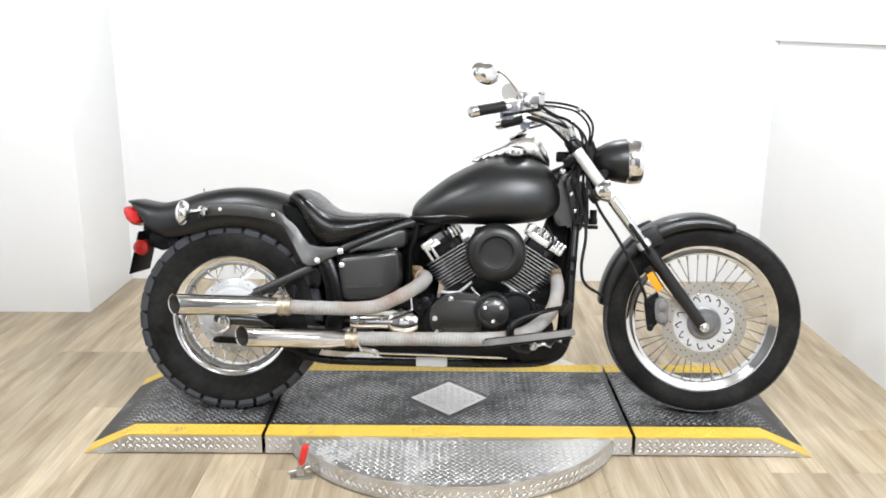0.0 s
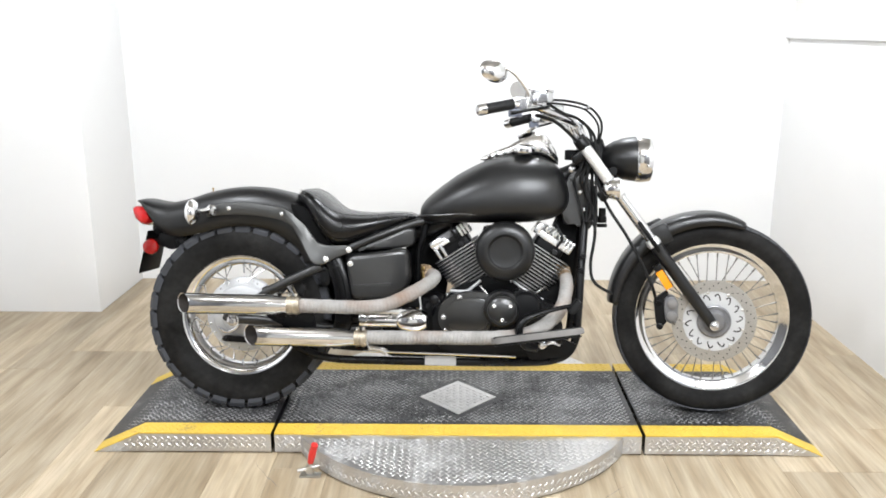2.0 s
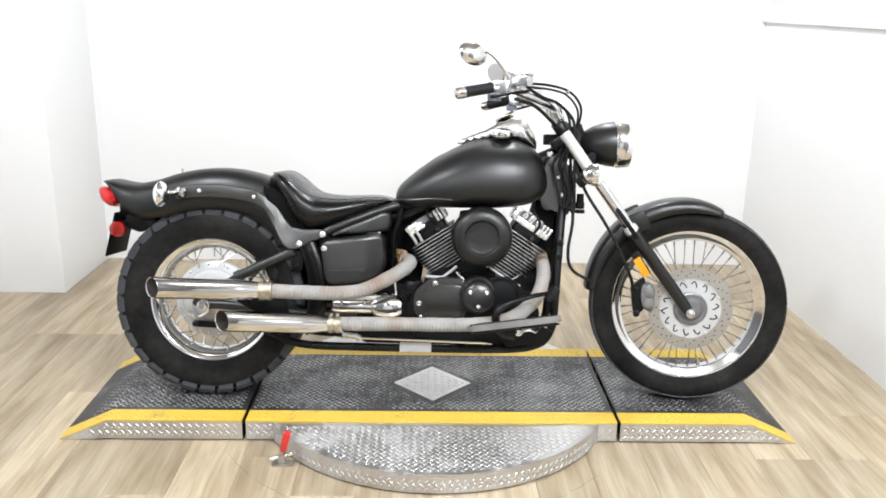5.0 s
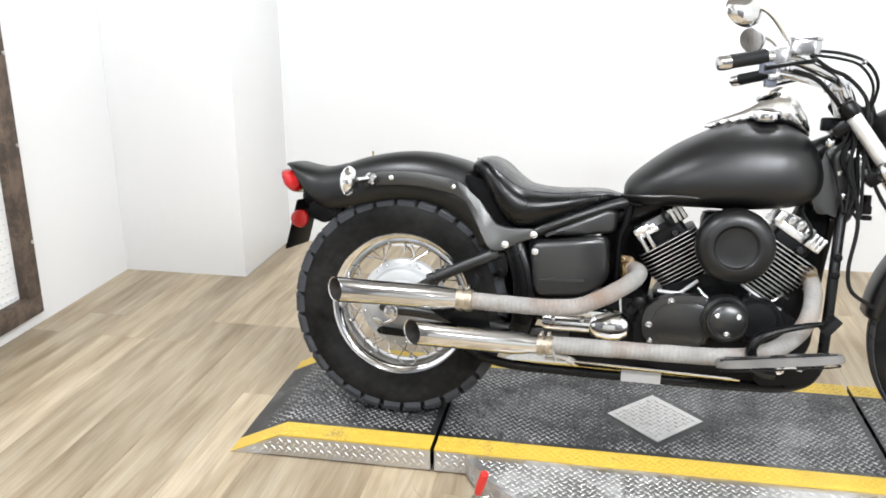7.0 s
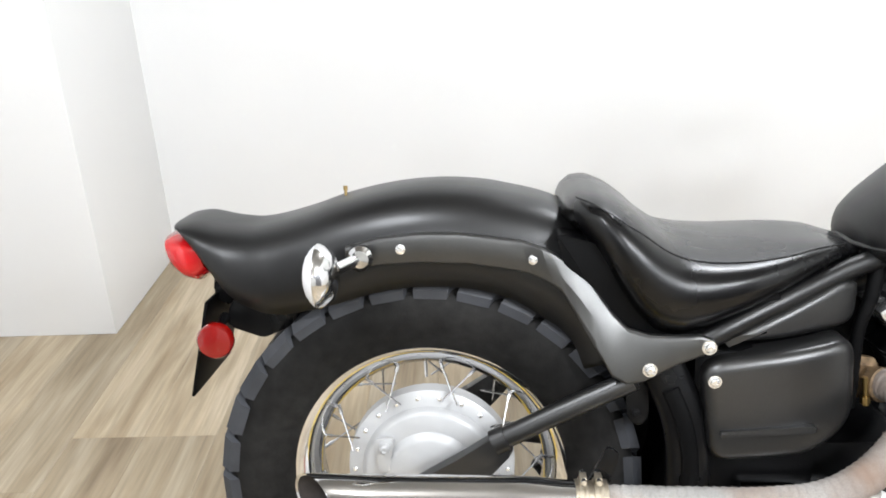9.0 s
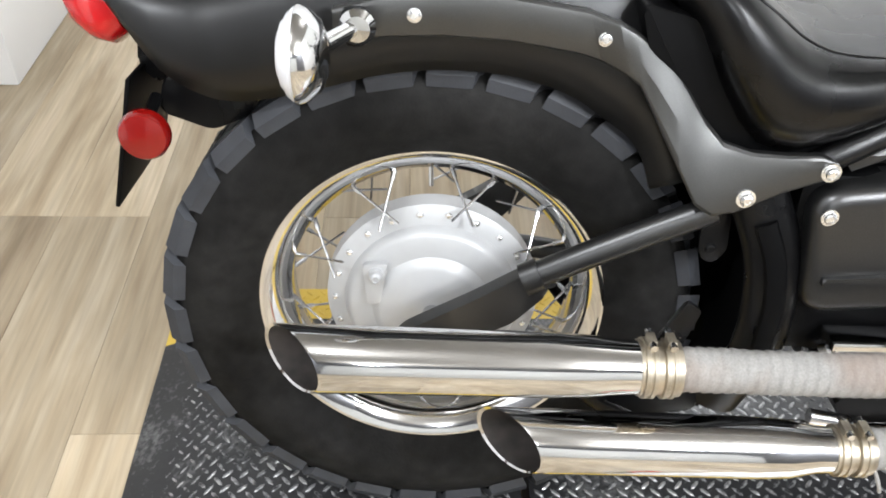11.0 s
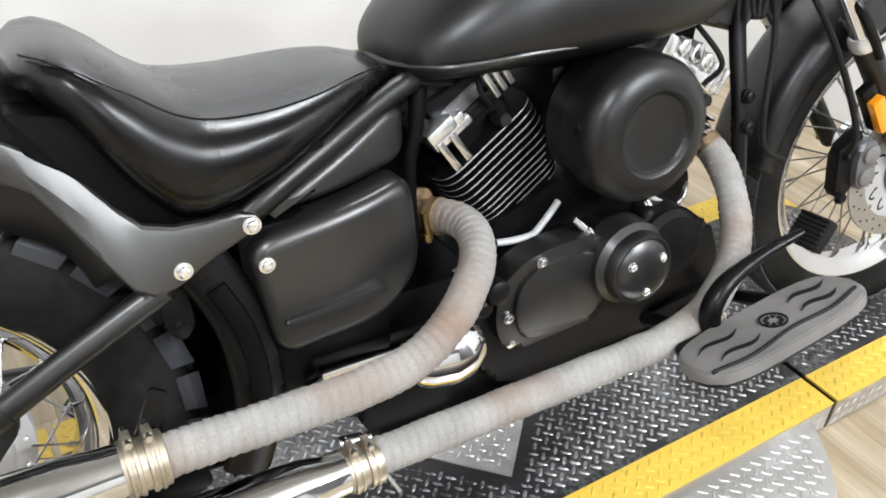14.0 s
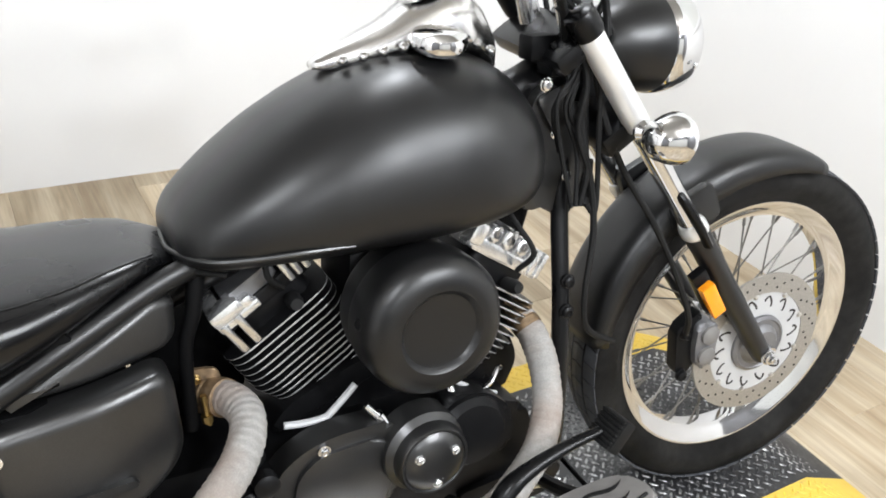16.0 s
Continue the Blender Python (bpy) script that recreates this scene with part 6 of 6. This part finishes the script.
part("port_clamp", merge(clamp_ring((-0.158, -0.024, 0.465), (-0.140, -0.060, 0.472), 0.0252, None), slab(rounded([(-0.182, 0.508), (-0.140, 0.504), (-0.132, 0.446), (-0.174, 0.440)], 0.012), -0.034, -0.027, 0.002)), RUST, ex, "rusty port flange")
part("clamp_screw", merge(rod((-0.168, -0.064, 0.486), (-0.164, -0.066, 0.444), 0.0042), rod((-0.166, -0.065, 0.458), (-0.165, -0.065, 0.448), 0.0075, 8)), BRASS, ex, "brass-coloured clamp screw")
part("flange_bolt", bolt((-0.170, -0.034, 0.494), 0.006, 0.008), BRASS, ex)
ex2 = bp("front_pipe", wrapped(LO, 0.0202), WRAP, label="front exhaust pipe bound in grey heat wrap", sharp=60)
part("port_clamp", merge(clamp_ring((0.294, -0.048, 0.502), (0.302, -0.076, 0.480), 0.0228, None), slab(rounded([(0.270, 0.522), (0.318, 0.515), (0.324, 0.480), (0.276, 0.480)], 0.008), -0.054, -0.046, 0.002)), RUST, ex2, "stained metal port flange")
part("wrap_tail", tube([(-0.335, -0.262, 0.288), (-0.328, -0.266, 0.272), (-0.322, -0.264, 0.258)], 0.0022, 6, 4), WRAP, ex2, "loose end of the wrap")

# -- foot board and brake pedal --
board = new("foot_board")
board.parent = bike
tagged(board, label="oval foot board with a worn grey rubber pad")
BM = Matrix.Translation((0.222, -0.302, 0.312)) @ Matrix.Rotation(radians(-8), 4, "Y") @ Matrix.Rotation(radians(-9), 4, "X") @ Matrix.Rotation(radians(90), 4, "X") @ Matrix.Diagonal((0.95, 1, 1, 1))


def board_outline(k):
    pts = []
    for i in range(48):
        a = 2 * math.pi * i / 48
        pts.append((0.150 * k * sgn_pow(math.cos(a), 0.55), (0.052 - (1 - k) * 0.10) * sgn_pow(math.sin(a), 0.62)))
    return pts


part("tray", moved(slab(board_outline(1.0), -0.010, 0.006, 0.004), BM @ Matrix.Diagonal((1, -1, 1, 1))), GREY_RUBBER, board, "grey rubber-edged tray")
part("rubber_pad", moved(slab(board_outline(0.985), -0.013, -0.004, 0.004), BM @ Matrix.Diagonal((1, -1, 1, 1))), GREY_RUBBER, board, "worn grey rubber pad")


def leaf(x0, z0, x1, z1, w):
    n = 12
    d = Vector((x1 - x0, 0, z1 - z0))
    nrm = Vector((-d.z, 0, d.x)).normalized()
    pts = [Vector((x0, 0, z0)) + d * (i / n) + nrm * (w * math.sin(math.pi * i / n) ** 1.3 + 0.006 * math.sin(2 * math.pi * i / n)) for i in range(n + 1)]
    pts += [Vector((x0, 0, z0)) + d * (i / n) + nrm * (-w * math.sin(math.pi * i / n) ** 1.3 + 0.006 * math.sin(2 * math.pi * i / n)) for i in range(n - 1, 0, -1)]
    return [(p.x, p.z) for p in pts]


for args in ((-0.125, 0.010, -0.045,  0.022, 0.0032), (-0.115, -0.020, -0.035, -0.010, 0.0032), (0.045, 0.016, 0.125, 0.024, 0.0038), (0.040, -0.012, 0.118, -0.004, 0.0038)):
    part("pad_inlay", moved(slab(leaf(*args), 0.0125, 0.0150), BM @ Matrix.Diagonal((1, 1, -1, 1))), DARK_RUBBER, board, "dark wavy inlay")
part("edge_groove", moved(tube([(-0.14, -0.0132, -0.030), (-0.08, -0.0135, -0.039), (0.0, -0.0135, -0.030), (0.07, -0.0135, -0.034), (0.132, -0.0132, -0.022)], 0.003, 6, 6, flat=1), BM @ Matrix.Diagonal((1, -1, -1, 1))), DARK_RUBBER, board)
rim = [Vector((x, -0.0132, z)) for x, z in board_outline(0.93)]
part("rim_groove", moved(tube(rim + rim[:1], 0.0021, 6, 2, flat=1), BM @ Matrix.Diagonal((1, 1, -1, 1))), DARK_RUBBER, board, "dark groove round the pad")
star = []
for i in range(8):
    a = 2 * math.pi * i / 8
    star.append(moved(slab([(0.0060, 0.0), (0.0105, -0.0036), (0.0128, -0.0034), (0.0135, 0), (0.0128, 0.0034), (0.0105, 0.0036)], 0.0125, 0.0142), Matrix.Rotation(a, 4, "Y")))
part("emblem", moved(merge(*star), BM), DARK_RUBBER, board, "ring of dark petals round a pale star")
part("emblem_ring", moved(lathe([(0.0165, 0.0125), (0.0165, 0.0152), (0.0190, 0.0152), (0.0190, 0.0125)], seg=36), BM), DARK_RUBBER, board)
part("board_bracket", merge(tube([(0.16, -0.125, 0.262), (0.17, -0.19, 0.275), (0.19, -0.25, 0.296)], 0.011, 10, 5), tube([(0.30, -0.12, 0.262), (0.30, -0.19, 0.28), (0.30, -0.26, 0.308)], 0.011, 10, 5), slab(rounded([(0.10, 0.30), (0.34, 0.325), (0.345, 0.305), (0.11, 0.278)], 0.008), -0.262, -0.248, 0.003)), CAST_BLACK, board, "black mounting bracket")
pedal = new("brake_pedal")
pedal.parent = bike
tagged(pedal, label="curved black brake pedal with a ribbed pad")
part("pedal_arm", tube([(0.205, -0.232, 0.262), (0.172, -0.250, 0.272), (0.152, -0.256, 0.303), (0.150, -0.257, 0.335), (0.170, -0.255, 0.360), (0.205, -0.253, 0.376), (0.25, -0.253, 0.390), (0.305, -0.258, 0.404)], [0.013, 0.013, 0.013, 0.0125, 0.0115, 0.009, 0.0075, 0.006], 12, 8, flat=1.25), FRAME_BLACK, pedal, "flat curved black arm")
PM = Matrix.Translation((0.320, -0.262, 0.402)) @ Matrix.Rotation(radians(38), 4, "Y")
pad = part("pedal_pad", moved(box(-0.010, 0.010, -0.025, 0.025, -0.024, 0.024, 0.0042), PM), DARK_RUBBER, pedal, "ribbed rubber pad")
for k in (-0.020, -0.0133, -0.0067, 0.0, 0.0067, 0.0133, 0.020):
    part("rib", moved(box(-0.014, -0.009, -0.023, 0.023, k - 0.0020, k + 0.0020, 0.001), PM), DARK_RUBBER, pad)
part("pedal_bolt", merge(bolt((0.225, -0.200, 0.268), 0.012, 0.010)), CHROME_DULL, pedal)
part("return_spring", tube([(0.235, -0.165, 0.262), (0.26, -0.17, 0.27), (0.285, -0.165, 0.262)], 0.006, 8, 6), STEEL, pedal)

# -- the machine set together: narrow frame and bodywork round the engine, each wheel resting on the deck --
BODY = Matrix.Translation((0.0, 0.0, -0.005)) @ Matrix.Diagonal((1.012, 1, 1, 1))
SLIM = BODY @ Matrix.Diagonal((1, 0.87, 1, 1))
REAR = Matrix.Translation((-0.012, 0.0, -0.004)) @ Matrix.Translation((RW[0], 0, RW[1])) @ Matrix.Scale(1.025, 4) @ Matrix.Translation((-RW[0], 0, -RW[1]))
DRUM = Matrix.Translation((0, 0.040, 0)) @ REAR
FRONT = Matrix.Translation((0.010, -0.011, 0.002))
SLIM_PARTS = ("fender_strut", "side_cover", "upper_cover", "seat_rail", "swing_arm", "rear_stay", "stay_rib", "stay_bracket", "down_tube", "frame_bolt", "frame_tape")
NUDGED = {"rear_fender": (0, 0.026, 0.010), "fender_stud": (0, 0.030, 0.012), "plate_holder": (0.006, 0.008, 0.006), "tail_bracket": (0.004, 0.015, 0.006), "tail_light": (0, 0.020, 0.002),
          "headlight": (0.018, 0, 0), "neck_bolt": (-0.010, 0.026, 0), "neck_gusset": (-0.004, 0.014, 0), "filler_cap": (0.006, 0.014, 0.016), "console": (0, 0.014, 0.012), "foot_board": (-0.020, -0.016, 0.003),
          "upper_muffler": (0.006, 0, 0), "lower_muffler": (0.010, 0, -0.010), "front_pipe": (0.004, 0, -0.006), "fork_reflector": (0.012, -0.004, -0.006)}
for ob in list(bike.children):
    kind_name = ob.name.split(".")[0]
    if ob == rwheel or kind_name == "rear_axle":
        ob.matrix_basis = REAR @ ob.matrix_basis
    elif kind_name == "brake_drum":
        ob.matrix_basis = DRUM @ ob.matrix_basis
    elif ob == fwheel or kind_name in TURNED:
        ob.matrix_basis = FRONT @ ob.matrix_basis
    else:
        ob.matrix_basis = (SLIM if kind_name in SLIM_PARTS else BODY) @ ob.matrix_basis
    if kind_name in NUDGED:
        ob.matrix_basis = Matrix.Translation(NUDGED[kind_name]) @ ob.matrix_basis
for ob in engine.children:
    if ob.name.split(".")[0] in ("air_cleaner", "cleaner_screw"):
        ob.matrix_basis = Matrix.Translation((0, -0.016, 0)) @ ob.matrix_basis
    if ob.name.split(".")[0] in ("side_casing", "casing_step", "casing_bolt"):
        ob.matrix_basis = Matrix.Translation((0, 0.017, -0.003)) @ ob.matrix_basis

# ---- floor planks ----
PW, PL = 0.180, 1.22
plank_meshes = {}


def plank_mesh(w, l):
    key = (round(w, 3), round(l, 3))
    if key not in plank_meshes:
        g, c = 0.0002, 0.0009
        x, y = w / 2 - g, l / 2 - g
        me = bpy.data.meshes.new("plank")
        v = [(-x, -y, -0.004), (x, -y, -0.004), (x, y, -0.004), (-x, y, -0.004), (-x, -y, -0.0008), (x, -y, -0.0008), (x, y, -0.0008), (-x, y, -0.0008),
             (-x + c, -y + c, 0), (x - c, -y + c, 0), (x - c, y - c, 0), (-x + c, y - c, 0)]
        f = [(8, 9, 10, 11)] + [(a, (a + 1) % 4, (a + 1) % 4 + 4, a + 4) for a in range(4)] + [(a + 4, (a + 1) % 4 + 4, (a + 1) % 4 + 8, a + 8) for a in range(4)]
        me.from_pydata(v, [], f)
        me.materials.append(PLANK)
        plank_meshes[key] = me
    return plank_meshes[key]


rng = random.Random(11)
x = ROOM_X0 - 0.05
while x < ROOM_X1 + 0.05:
    w = min(PW, ROOM_X1 + 0.06 - x)
    y = ROOM_Y0
    first = rng.choice((0.30, 0.45, 0.61, 0.80, 1.0, 1.22))
    while y < ROOM_Y1 + 0.05:
        l = first if first else PL
        first = None
        l = min(l, ROOM_Y1 + 0.08 - y)
        if l < 0.08:
            break
        pk = new("plank", plank_mesh(w, l))
        pk.location = (x + w / 2, y + l / 2, 0)
        pk.parent = floor
        y += l
    x += PW

# scuff round the turntable, worn into the floor
SCUFF = material("grey_floor_scuff", (0.20, 0.18, 0.155), 0.7, stain=0.4, stain_scale=30)
CHIP = material("pale_floor_chip", (0.47, 0.46, 0.45), 0.6, stain=0.2, stain_scale=40)
scuff = tagged(new("floor_scuff"), label="thin cracked scuff line in the floor round the turntable", category="scuff", kind="structure")
for k, (a0, a1) in enumerate(((208, 222), (225, 243), (246, 262), (264, 284), (289, 302), (304, 316))):
    pts = []
    for i in range(15):
        a = a0 + (a1 - a0) * i / 14
        r = 0.75 - 0.06 * max(0.0, (a - 245) / 70) + 0.006 * noise.noise(Vector((a * 0.35, k, 0)))
        pts.append(Vector((DISC_C[0] + r * math.cos(radians(a)), DISC_C[1] + r * math.sin(radians(a)), 0.0004)))
    line = bmesh.new()
    rows = []
    for i, p in enumerate(pts):
        out = (p - Vector((*DISC_C, 0))).normalized()
        w = 0.0016 * (0.35 + abs(noise.noise(Vector((i * 0.6, k * 3.1, 1))) * 1.3)) * math.sin(math.pi * (i + 0.5) / 15) ** 0.5
        rows.append((line.verts.new(p - out * w), line.verts.new(p + Vector((0, 0, 0.0004))), line.verts.new(p + out * w)))
    for a, b in zip(rows, rows[1:]):
        for j in (0, 1):
            line.faces.new((a[j], a[j + 1], b[j + 1], b[j]))
    part("crack", line, SCUFF, scuff)
chip = [Vector((-0.352 + 0.030 * math.cos(a) * (0.8 + 0.9 * noise.noise(Vector((math.cos(a), math.sin(a), 4)))), -0.612 + 0.022 * math.sin(a) * (0.8 + 0.9 * noise.noise(Vector((math.cos(a) * 2, math.sin(a) * 2, 9)))), 0.0003)) for a in (2 * math.pi * i / 22 for i in range(22))]
part("chip", loft([chip, [p + Vector((0, 0, 0.0005)) for p in chip]]), CHIP, scuff, "small pale chipped patch")
